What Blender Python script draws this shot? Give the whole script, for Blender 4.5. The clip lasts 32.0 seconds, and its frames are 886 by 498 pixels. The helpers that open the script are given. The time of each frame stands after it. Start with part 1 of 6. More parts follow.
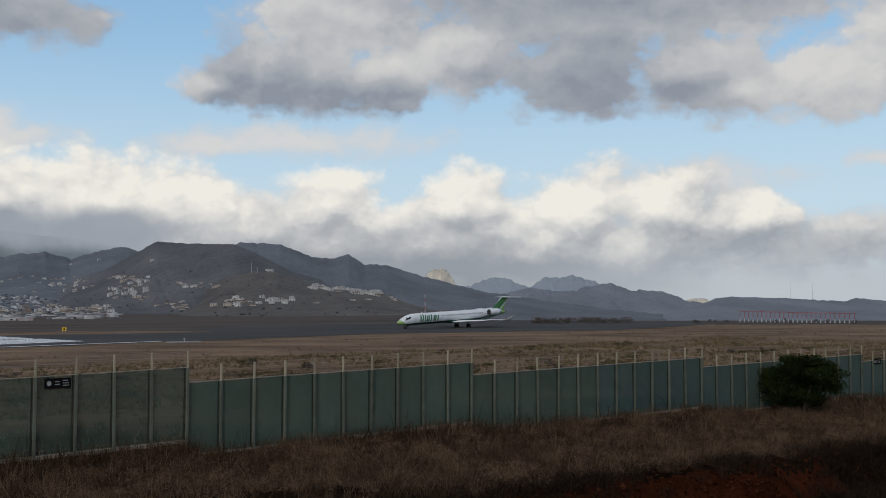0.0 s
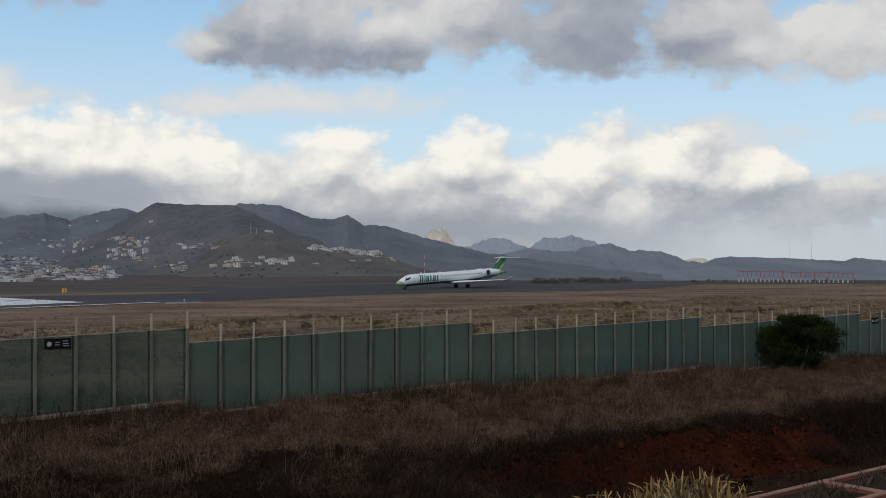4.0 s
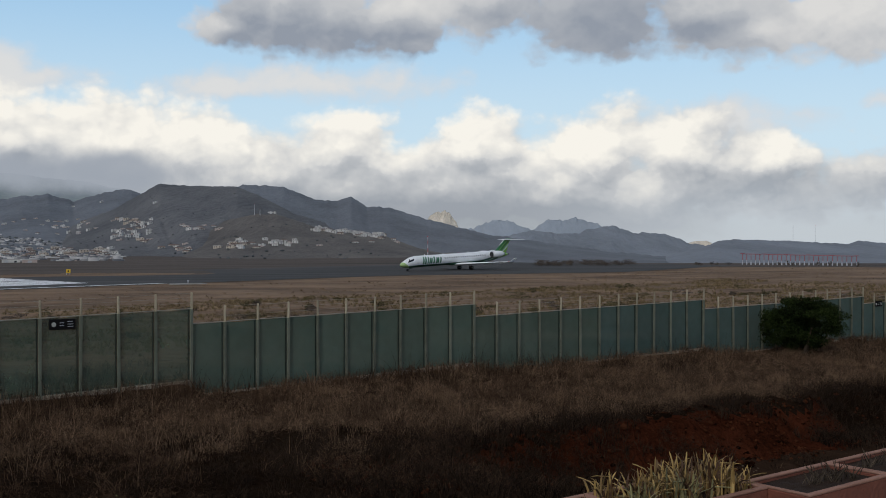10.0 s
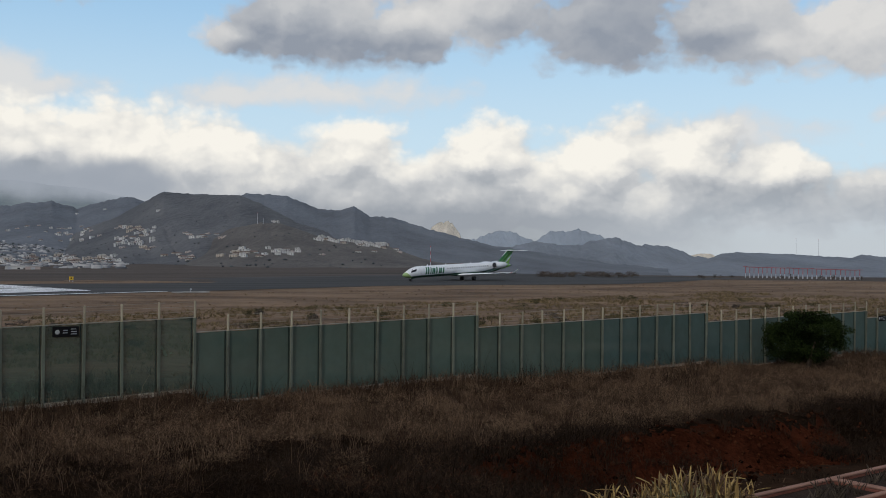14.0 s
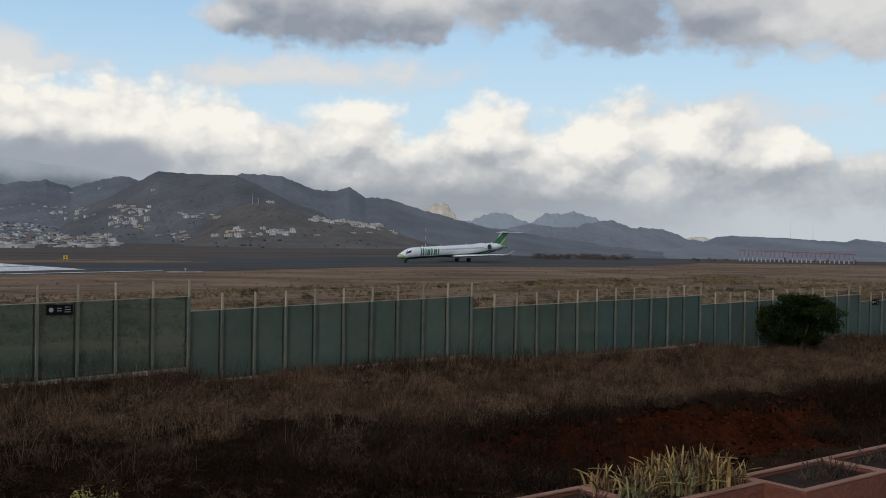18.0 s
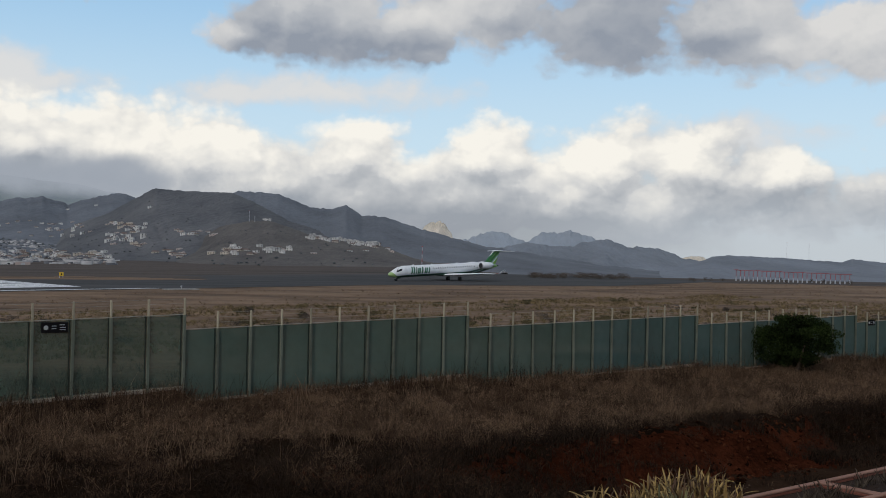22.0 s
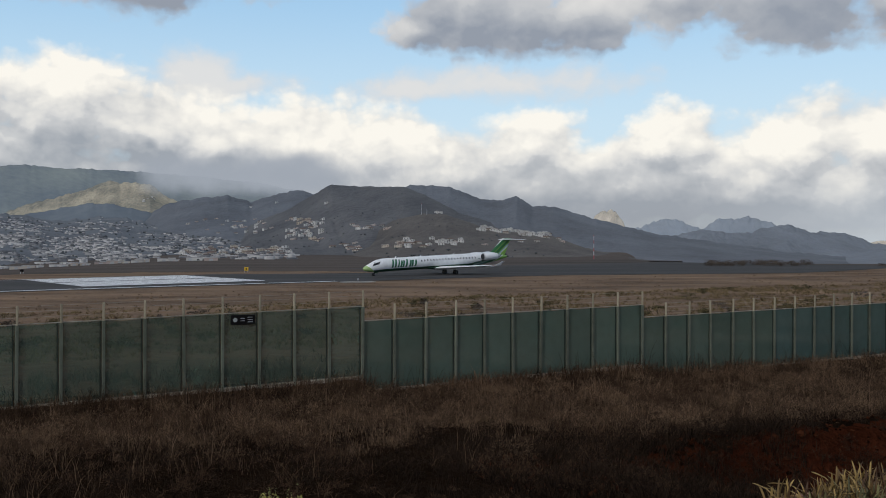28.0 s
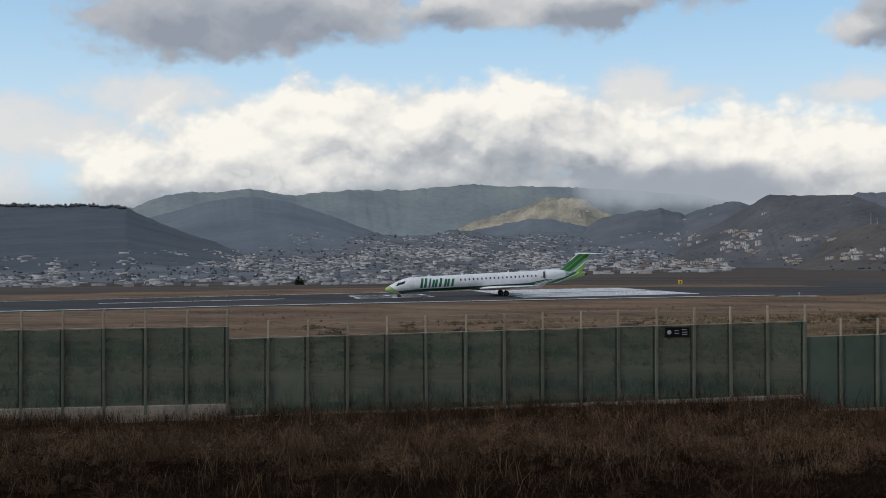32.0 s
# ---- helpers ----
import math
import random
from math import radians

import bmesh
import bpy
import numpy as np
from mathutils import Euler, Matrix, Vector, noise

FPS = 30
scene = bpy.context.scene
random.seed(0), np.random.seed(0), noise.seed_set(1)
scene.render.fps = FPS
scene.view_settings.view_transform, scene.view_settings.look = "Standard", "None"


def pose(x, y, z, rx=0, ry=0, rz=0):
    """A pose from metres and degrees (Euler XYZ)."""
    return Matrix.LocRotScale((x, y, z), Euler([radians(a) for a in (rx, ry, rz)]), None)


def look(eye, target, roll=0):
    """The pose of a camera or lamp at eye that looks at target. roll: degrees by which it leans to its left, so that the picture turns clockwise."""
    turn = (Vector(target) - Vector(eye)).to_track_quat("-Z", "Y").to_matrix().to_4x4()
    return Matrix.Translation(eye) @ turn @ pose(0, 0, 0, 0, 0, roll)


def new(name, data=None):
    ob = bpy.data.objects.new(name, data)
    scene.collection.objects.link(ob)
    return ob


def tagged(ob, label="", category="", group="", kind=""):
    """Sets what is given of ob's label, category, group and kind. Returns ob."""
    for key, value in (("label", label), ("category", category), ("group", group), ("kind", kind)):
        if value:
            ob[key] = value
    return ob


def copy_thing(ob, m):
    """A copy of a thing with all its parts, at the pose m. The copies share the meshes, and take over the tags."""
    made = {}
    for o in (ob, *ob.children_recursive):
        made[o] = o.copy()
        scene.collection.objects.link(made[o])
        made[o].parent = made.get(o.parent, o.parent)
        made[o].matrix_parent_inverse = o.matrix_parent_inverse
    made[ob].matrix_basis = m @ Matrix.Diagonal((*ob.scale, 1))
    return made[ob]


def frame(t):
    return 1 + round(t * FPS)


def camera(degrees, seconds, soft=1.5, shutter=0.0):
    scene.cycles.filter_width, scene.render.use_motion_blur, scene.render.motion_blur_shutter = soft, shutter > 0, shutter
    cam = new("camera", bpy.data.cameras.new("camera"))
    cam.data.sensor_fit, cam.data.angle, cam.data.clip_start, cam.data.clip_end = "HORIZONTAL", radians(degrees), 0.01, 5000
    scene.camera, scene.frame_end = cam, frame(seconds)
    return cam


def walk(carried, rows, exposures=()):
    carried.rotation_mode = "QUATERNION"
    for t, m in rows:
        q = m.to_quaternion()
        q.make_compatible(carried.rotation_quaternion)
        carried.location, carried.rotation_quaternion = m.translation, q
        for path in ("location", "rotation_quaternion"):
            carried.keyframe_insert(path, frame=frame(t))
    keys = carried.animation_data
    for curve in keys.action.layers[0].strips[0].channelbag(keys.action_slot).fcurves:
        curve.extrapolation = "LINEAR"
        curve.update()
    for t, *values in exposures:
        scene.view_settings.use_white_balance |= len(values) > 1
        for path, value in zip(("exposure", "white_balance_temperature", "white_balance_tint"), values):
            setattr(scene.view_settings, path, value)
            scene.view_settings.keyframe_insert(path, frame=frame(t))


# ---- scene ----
# A camera on a terrace, turning with an airliner that starts its take-off run.
EYE = 6.0
cam = camera(46.4, 32.0, soft=0.95)
PATH = [  # seconds; yaw, pitch, roll in degrees; the small drift of the camera in metres
    (0, -0.443, 3.139, 0.027, 0.006, -0.009, 0.005), (0.5, -0.495, 2.401, -0.009, 0.018, 0.029, -0.058), (1, -0.541, 1.815, 0.017, 0.015, 0.030, -0.006),
    (1.5, -0.507, 1.355, 0.023, 0.034, 0.012, 0.002), (2, -0.463, 1.215, 0.145, 0.037, 0.008, 0.006), (2.5, -0.432, 1.247, 0.145, 0.027, 0.006, 0.006),
    (3, -0.471, 1.083, -0.020, 0.025, 0.001, -0.001), (3.5, -0.471, 1.014, 0.054, 0.028, 0.005, -0.004), (5.5, -0.494, 0.632, 0.229, 0.038, 0.020, 0.004),
    (6, -0.454, 0.565, 0.188, 0.025, 0.005, 0.005), (6.5, -0.429, 0.507, 0.149, 0.015, 0.021, -0.004), (7, -0.353, 0.294, 0.229, 0.011, 0.028, 0.002),
    (7.5, -0.336, 0.190, 0.187, 0.013, 0.035, -0.007), (8, -0.289, 0.078, 0.164, 0.007, 0.008, -0.010), (8.5, -0.296, 0.012, 0.129, 0.015, 0.024, 0.000),
    (9, -0.294, 0.011, 0.052, 0.013, 0.029, -0.007), (9.5, -0.290, -0.039, 0.045, 0.020, 0.018, -0.004), (10, -0.290, -0.050, -0.010, 0.014, 0.024, -0.012),
    (10.5, -0.313, -0.034, -0.175, 0.012, 0.028, -0.015), (11, -0.305, 0.002, -0.182, 0.027, 0.016, -0.003), (11.5, -0.181, 0.288, -0.298, -0.003, 0.005, -0.002),
    (12, -0.158, 0.431, -0.351, -0.010, -0.004, -0.001), (12.5, -0.186, 0.457, -0.469, -0.006, -0.022, 0.008), (13, -0.208, 0.511, -0.454, -0.001, -0.006, 0.007),
    (13.5, -0.230, 0.541, -0.498, -0.005, -0.008, 0.008), (14, -0.141, 0.524, -0.510, -0.021, 0.000, 0.004), (14.5, -0.065, 0.684, -1.091, -0.047, -0.007, 0.001),
    (16.5, -0.247, 0.303, -2.728, -0.071, 0.006, -0.031), (17, -0.270, 0.062, -2.105, -0.049, 0.015, -0.038), (17.5, -0.367, -0.394, -1.313, -0.018, 0.010, -0.038),
    (18, -0.414, -0.495, -0.899, -0.014, 0.031, -0.032), (18.5, -0.379, -0.466, -0.889, -0.022, 0.043, -0.029), (19, -0.404, -0.422, -1.034, -0.029, 0.049, -0.028),
    (19.5, -0.436, -0.143, -1.236, -0.019, 0.042, -0.018), (20, -0.415, 0.072, -1.174, -0.015, 0.056, -0.007), (20.5, -0.452, 0.211, -1.103, -0.008, 0.089, -0.019),
    (21, -0.717, 0.393, -0.764, 0.011, 0.051, -0.003), (21.5, -0.666, 0.306, -1.123, -0.005, 0.053, -0.019), (22, -0.610, 0.527, -1.144, -0.010, 0.048, -0.004),
    (22.5, -0.358, 0.592, -0.553, 0.011, 0.006, -0.013), (23, 1.819, 0.417, -0.102, -0.025, -0.045, -0.013), (23.5, 3.181, 0.009, -0.019, -0.029, -0.045, -0.026),
    (24, 3.871, -0.488, 0.725, -0.017, -0.012, -0.018), (24.5, 4.073, -1.266, 0.653, -0.039, -0.013, -0.021), (26.5, 4.564, -0.512, -0.457, 0.014, -0.072, -0.022),
    (27, 6.914, 0.080, -0.441, 0.169, 0.020, -0.040), (27.5, 8.576, -0.020, -0.684, 0.063, -0.067, -0.004), (28, 8.847, -0.098, -0.117, -0.036, -0.086, -0.003),
    (28.5, 14.005, 0.077, 0.066, -0.044, -0.057, 0.000), (29, 16.485, 0.637, -0.494, 0.006, -0.034, -0.004), (29.5, 17.435, 0.541, -0.298, 0.021, -0.019, -0.007),
    (30, 21.011, 0.430, 0.019, 0.013, -0.005, -0.009), (30.5, 24.210, 0.464, 0.082, 0.002, 0.003, -0.019), (31, 27.338, 0.504, 0.105, -0.018, 0.000, -0.015),
    (31.5, 29.814, 0.638, 0.307, -0.035, -0.005, -0.014), (32, 32.545, 0.611, 0.071, -0.060, -0.013, -0.043),
]
walk(cam, [(t, pose(dx, dy, EYE + dz, 90 + p, r, y)) for t, y, p, r, dx, dy, dz in PATH],
     exposures=[(0, -0.12), (1.8, 0.0), (22, 0.0), (23.5, 0.05), (29, 0.05), (31, 0.06), (32, 0.04)])

# ---------------------------------------------------------------- light
SUN_ELEVATION, SUN_AZIMUTH = 38.0, 205.0   # degrees; azimuth clockwise from +y
world = bpy.data.worlds.new("sky")
scene.world = world
world.use_nodes = True
wt = world.node_tree
wt.nodes.clear()
w_out = wt.nodes.new("ShaderNodeOutputWorld")
w_bg = wt.nodes.new("ShaderNodeBackground")
w_sky = wt.nodes.new("ShaderNodeTexSky")
w_sky.sky_type, w_sky.sun_disc = "NISHITA", False
w_sky.sun_elevation, w_sky.sun_rotation = radians(SUN_ELEVATION), radians(SUN_AZIMUTH)
w_sky.altitude, w_sky.air_density, w_sky.dust_density, w_sky.ozone_density = 600, 1.0, 0.6, 1.5
w_str = wt.nodes.new("ShaderNodeVectorMath")
w_str.operation = "SCALE"
w_str.inputs["Scale"].default_value = 0.115
w_co = wt.nodes.new("ShaderNodeTexCoord")
w_noise = wt.nodes.new("ShaderNodeTexNoise")
w_noise.inputs["Scale"].default_value, w_noise.inputs["Detail"].default_value = 3.5, 6
w_ramp = wt.nodes.new("ShaderNodeMapRange")
w_ramp.inputs["From Min"].default_value, w_ramp.inputs["From Max"].default_value = 0.38, 0.6
w_sep = wt.nodes.new("ShaderNodeSeparateXYZ")
w_high = wt.nodes.new("ShaderNodeMapRange")   # the loose cloud cover overhead and behind
w_high.inputs["From Min"].default_value, w_high.inputs["From Max"].default_value = 0.28, 0.5
w_behind = wt.nodes.new("ShaderNodeMapRange")
w_behind.inputs["From Min"].default_value, w_behind.inputs["From Max"].default_value = -0.1, -0.4
w_any = wt.nodes.new("ShaderNodeMath")
w_any.operation = "MAXIMUM"
w_mul = wt.nodes.new("ShaderNodeMath")
w_mul.operation = "MULTIPLY"
w_mix = wt.nodes.new("ShaderNodeMix")
w_mix.data_type = "RGBA"
w_mix.inputs["B"].default_value = (0.52, 0.54, 0.58, 1)
for a, b in ((w_sky.outputs[0], w_str.inputs[0]), (w_co.outputs["Generated"], w_noise.inputs["Vector"]),
             (w_noise.outputs["Fac"], w_ramp.inputs["Value"]), (w_co.outputs["Generated"], w_sep.inputs[0]),
             (w_sep.outputs["Z"], w_high.inputs["Value"]), (w_sep.outputs["Y"], w_behind.inputs["Value"]),
             (w_high.outputs[0], w_any.inputs[0]), (w_behind.outputs[0], w_any.inputs[1]),
             (w_ramp.outputs[0], w_mul.inputs[0]), (w_any.outputs[0], w_mul.inputs[1]),
             (w_mul.outputs[0], w_mix.inputs["Factor"]), (w_str.outputs[0], w_mix.inputs["A"]),
             (w_mix.outputs["Result"], w_bg.inputs["Color"]), (w_bg.outputs[0], w_out.inputs["Surface"])):
    wt.links.new(a, b)

sun = new("sun", bpy.data.lights.new("sun", "SUN"))
sun.data.energy, sun.data.angle, sun.data.color = 1.1, radians(12), (1.0, 0.95, 0.87)
_e, _a = radians(SUN_ELEVATION), radians(SUN_AZIMUTH)
sun.matrix_world = look((math.sin(_a) * math.cos(_e) * 50, math.cos(_a) * math.cos(_e) * 50, math.sin(_e) * 50), (0, 0, 0))


# ---------------------------------------------------------------- small tools
def link(tree, a, b):
    tree.links.new(a, b)


def mat(name, base, rough=0.8, spread=0.25, scale=1.0, bump=0.0, metal=0.0, tint=None, island=False, random_ob=0.0, spec=None, stretch=None):
    """A surface with grain and larger stains, both of real-world size (scale: stains a metre)."""
    m = bpy.data.materials.new(name)
    m.use_nodes = True
    t = m.node_tree
    n = t.nodes
    p = n["Principled BSDF"]
    p.inputs["Roughness"].default_value, p.inputs["Metallic"].default_value = rough, metal
    p.inputs["Specular IOR Level"].default_value = (0.12 if rough > 0.84 else 0.5) if spec is None else spec
    geo = n.new("ShaderNodeNewGeometry")
    big, fine = n.new("ShaderNodeTexNoise"), n.new("ShaderNodeTexNoise")
    place = geo.outputs["Position"]
    if stretch:                              # stretched noise: airfield streaks; on hills it offsets foreshortening from the camera
        turn = n.new("ShaderNodeMapping")
        turn.inputs["Rotation"].default_value, turn.inputs["Scale"].default_value = (0, 0, stretch[0]), (stretch[1], stretch[2] if len(stretch) > 2 else 1, 1)
        link(t, place, turn.inputs["Vector"])
        place = turn.outputs[0]
    for tex, sc in ((big, scale), (fine, scale * 9.7)):
        tex.inputs["Scale"].default_value, tex.inputs["Detail"].default_value = sc, 5
        link(t, place, tex.inputs["Vector"])
    add = n.new("ShaderNodeMath")
    add.operation = "MULTIPLY_ADD"
    add.inputs[1].default_value = 0.45
    link(t, fine.outputs["Fac"], add.inputs[0])
    link(t, big.outputs["Fac"], add.inputs[2])
    last = add.outputs[0]
    if island or random_ob:
        src = geo.outputs["Random Per Island"] if island else n.new("ShaderNodeObjectInfo").outputs["Random"]
        more = n.new("ShaderNodeMath")
        more.operation = "MULTIPLY_ADD"
        more.inputs[1].default_value = random_ob or 0.8
        link(t, src, more.inputs[0])
        link(t, last, more.inputs[2])
        sub = n.new("ShaderNodeMath")
        sub.operation = "SUBTRACT"
        sub.inputs[1].default_value = (random_ob or 0.8) / 2
        link(t, more.outputs[0], sub.inputs[0])
        last = sub.outputs[0]
    rng = n.new("ShaderNodeMapRange")
    rng.inputs["From Min"].default_value, rng.inputs["From Max"].default_value = 0.4, 1.05
    link(t, last, rng.inputs["Value"])
    mix = n.new("ShaderNodeMix")
    mix.data_type = "RGBA"
    lo = tuple(c * (1 - spread) for c in base)
    hi = tint or tuple(min(1, c * (1 + spread)) for c in base)
    mix.inputs["A"].default_value, mix.inputs["B"].default_value = (*lo, 1), (*hi, 1)
    link(t, rng.outputs[0], mix.inputs["Factor"])
    link(t, mix.outputs["Result"], p.inputs["Base Color"])
    if bump:
        b = n.new("ShaderNodeBump")
        b.inputs["Strength"].default_value, b.inputs["Distance"].default_value = bump, 0.4 / scale
        link(t, last, b.inputs["Height"])
        link(t, b.outputs[0], p.inputs["Normal"])
    return m


def obj(name, bm_or_mesh, material, parent=None, label="", smooth=False):
    if isinstance(bm_or_mesh, bmesh.types.BMesh):
        me = bpy.data.meshes.new(name)
        bmesh.ops.recalc_face_normals(bm_or_mesh, faces=bm_or_mesh.faces)
        bm_or_mesh.to_mesh(me)
        bm_or_mesh.free()
    else:
        me = bm_or_mesh
    if material and not me.materials:
        me.materials.append(material)
    if smooth:
        me.polygons.foreach_set("use_smooth", [True] * len(me.polygons))
    ob = new(name, me)
    if parent:
        ob.parent = parent
    if label:
        ob["label"] = label
    return ob


def part(name, bm, material, parent, label="", smooth=False):
    return obj(name, bm, material, parent, label, smooth)


def mesh(name, verts, faces):
    me = bpy.data.meshes.new(name)
    me.from_pydata([tuple(v) for v in verts], [], [tuple(f) for f in faces])
    me.update()
    return me


def box(cx, cy, cz, sx, sy, sz, bevel=0.0, bm=None):
    bm = bm or bmesh.new()
    r = bmesh.ops.create_cube(bm, size=1.0, matrix=Matrix.Translation((cx, cy, cz)) @ Matrix.Diagonal((sx, sy, sz, 1)))
    if bevel:
        es = list({e for v in r["verts"] for e in v.link_edges})
        bmesh.ops.bevel(bm, geom=es, offset=bevel, segments=1, affect="EDGES")
    return bm


def tube(p, q, r1, r2=None, seg=10, bm=None, caps=True):
    """A tapered round bar from p to q."""
    bm = bm or bmesh.new()
    p, q = Vector(p), Vector(q)
    m = Matrix.Translation((p + q) / 2) @ (q - p).to_track_quat("Z", "Y").to_matrix().to_4x4()
    bmesh.ops.create_cone(bm, cap_ends=caps, segments=seg, radius1=r1, radius2=r1 if r2 is None else r2, depth=(q - p).length, matrix=m)
    return bm


def grid_mesh(name, X, Y, Z):
    """A sheet from three arrays of the same two-dimensional shape."""
    a, b = X.shape
    v = np.stack([X, Y, Z], -1).reshape(-1, 3)
    i = np.arange(a * b).reshape(a, b)
    f = np.stack([i[:-1, :-1], i[1:, :-1], i[1:, 1:], i[:-1, 1:]], -1).reshape(-1, 4)
    me = bpy.data.meshes.new(name)
    me.vertices.add(len(v))
    me.vertices.foreach_set("co", v.astype(np.float32).ravel())
    me.loops.add(f.size)
    me.loops.foreach_set("vertex_index", f.astype(np.int32).ravel())
    me.polygons.add(len(f))
    me.polygons.foreach_set("loop_start", np.arange(0, f.size, 4, dtype=np.int32))
    me.polygons.foreach_set("use_smooth", np.ones(len(f), dtype=bool))
    me.update(calc_edges=True)
    me.validate()
    return me


def tri_mesh(name, V, F):
    """A mesh from arrays of points and triangles."""
    me = bpy.data.meshes.new(name)
    me.vertices.add(len(V))
    me.vertices.foreach_set("co", np.asarray(V, np.float32).ravel())
    me.loops.add(F.size)
    me.loops.foreach_set("vertex_index", np.asarray(F, np.int32).ravel())
    me.polygons.add(len(F))
    me.polygons.foreach_set("loop_start", np.arange(0, F.size, 3, dtype=np.int32))
    me.update(calc_edges=True)
    me.validate()
    return me


_lat = np.random.RandomState(5).rand(256, 256)


def vnoise(x, y):
    xi, yi = np.floor(x).astype(int), np.floor(y).astype(int)
    fx, fy = x - xi, y - yi
    fx, fy = fx * fx * (3 - 2 * fx), fy * fy * (3 - 2 * fy)
    g = lambda i, j: _lat[i % 256, j % 256]
    return (g(xi, yi) * (1 - fx) + g(xi + 1, yi) * fx) * (1 - fy) + (g(xi, yi + 1) * (1 - fx) + g(xi + 1, yi + 1) * fx) * fy


def fbm(x, y, octaves=4):
    s, a, t = 0, 0.5, 0
    for o in range(octaves):
        s, t = s + a * vnoise(x * 2 ** o + 17.3 * o, y * 2 ** o + 9.1 * o), t + a
        a *= 0.5
    return s / t


# ---------------------------------------------------------------- the plan
# the runway's frame: A metres along the take-off run from the waiting place, S metres towards the camera
RUN0 = np.array([6.75, 253.3])
RUN = np.array([-0.7267, -0.6869])
SIDE = np.array([0.6869, -0.7267])
# the fence's frame: q metres along it (away to the right), w metres beyond it
FENCE0 = np.array([-8.72, 36.59])
FDIR = np.array([math.cos(radians(37.8)), math.sin(radians(37.8))])
FNOR = np.array([-FDIR[1], FDIR[0]])
FW = float(FENCE0 @ FNOR)
FQ = float(FENCE0 @ FDIR)
PITCH = 1.3                                # from post to post


def run_z(a):
    a = np.clip(a, -400, 320)
    return EYE - 5.3 - 0.00797 * a - 2.6e-5 * np.maximum(0, a - 80) ** 2


def run_xy(a, s):
    p = RUN0 + a * RUN + s * SIDE
    return float(p[0]), float(p[1])


def run_point(a, s, lift=0.0):
    return (*run_xy(a, s), float(run_z(a)) + lift)


def fence_base(q):
    """Height of the ground along the fence."""
    k = (q - FQ) / PITCH
    return np.interp(k, [-40, -15, -3, 0, 5, 10, 15, 20, 30, 40, 70], [0.7, 0.8, 0.98, 0.94, 0.84, 0.72, 0.56, 0.42, 0.24, 0.08, -0.2])


def fence_foot(q):
    """Height of the ground at each length of the fence's plinth, fitted to the view."""
    k = (q - FQ) / PITCH
    return np.interp(k, [-34, -15.2, -14.6, -0.2, 0.3, 10, 10.4, 21.8, 22.3, 34, 34.5, 46], [0.62, 0.72, 0.86, 1.2, 0.74, 0.84, 0.46, 0.6, 0.28, 0.4, 0.0, 0.15])


def smooth01(x):
    x = np.clip(x, 0, 1)
    return x * x * (3 - 2 * x)


def ground_z(x, y):
    x, y = np.asarray(x, float), np.asarray(y, float)
    q, w = x * FDIR[0] + y * FDIR[1], x * FNOR[0] + y * FNOR[1] - FW
    a, s = (x - RUN0[0]) * RUN[0] + (y - RUN0[1]) * RUN[1], (x - RUN0[0]) * SIDE[0] + (y - RUN0[1]) * SIDE[1]
    za = run_z(a)
    far = smooth01((-s - 60) / 400)
    low = -2.0 - 7.5 * smooth01((np.degrees(np.arctan2(-x, y)) - 21) / 17) * (y > 0)      # the land falls towards the town, fitted to the view
    za = za * (1 - far) + low * far
    bearing, away = np.degrees(np.arctan2(-x, y)), np.hypot(x, y)
    za = za - 95 * smooth01((away - 312) / 900) * smooth01((-bearing - 1) / 4) * (y > 0)      # beyond the runway's end the land drops, deep enough to hide from the camera
    fb = fence_base(q)
    t = smooth01(w / 60)
    z_out = fb * (1 - t) + za * t
    # the field on the camera's side, with a cut bank and a path at its foot
    bank = smooth01((q - 14) / 7)
    z_in = fb + 0.35 * np.sin(w * 0.25) * smooth01(-w / 3) * 0.4
    drop = 1.15 * smooth01((-w - 13.5 - 1.6 * (fbm(q * 0.35, w * 0.2) - 0.5)) / 1.7)
    slope = 0.9 * smooth01((-w - 9) / 16)
    z_in = z_in - bank * drop - (1 - bank) * slope
    heap = smooth01(1 + w / 2.2) * (w <= 0) + smooth01(1 - w / 3) * (w > 0)
    z = np.where(w > 0, z_out, z_in)
    z = z + heap * (fence_foot(q) - fb)
    near = np.where(w < 0, 1.0, smooth01(1 - w / 25))
    z = z + np.where((w < -12) & (w > -19), bank * 0.5 * (fbm(x * 1.6 + 5, y * 1.6) - 0.5), 0)      # clods on the bank
    z = z + near * 0.14 * (fbm(x * 0.9, y * 0.9) - 0.5) + 0.25 * (fbm(x * 0.06, y * 0.06) - 0.5) * (1 - smooth01((60 - s) / 20)) 
    return z


# ---------------------------------------------------------------- materials
M_ASPHALT = mat("asphalt", (0.046, 0.043, 0.041), 0.86, 0.55, 0.12, 0.1, stretch=(-0.757, 0.12))
M_SHOULDER = mat("old_asphalt", (0.06, 0.055, 0.052), 0.9, 0.35, 0.06, 0.1)
M_PAINT = mat("runway_paint", (0.7, 0.7, 0.7), 0.7, 0.22, 0.5)
M_DRY = mat("dry_airfield_grass", (0.175, 0.11, 0.07), 0.95, 0.7, 0.11, 0.8, tint=(0.29, 0.192, 0.122), stretch=(-0.757, 0.45))
# Soil, turf and path are kept near black: cloud shadow put into the colour.
M_SOIL = mat("shaded_field_soil", (0.014, 0.0083, 0.0053), 0.95, 0.6, 0.5, 0.8, spec=0.0)
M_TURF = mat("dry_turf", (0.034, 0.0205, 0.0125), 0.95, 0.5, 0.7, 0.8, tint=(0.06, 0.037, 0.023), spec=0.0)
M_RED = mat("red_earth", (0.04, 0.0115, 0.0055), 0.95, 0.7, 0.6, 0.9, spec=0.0)
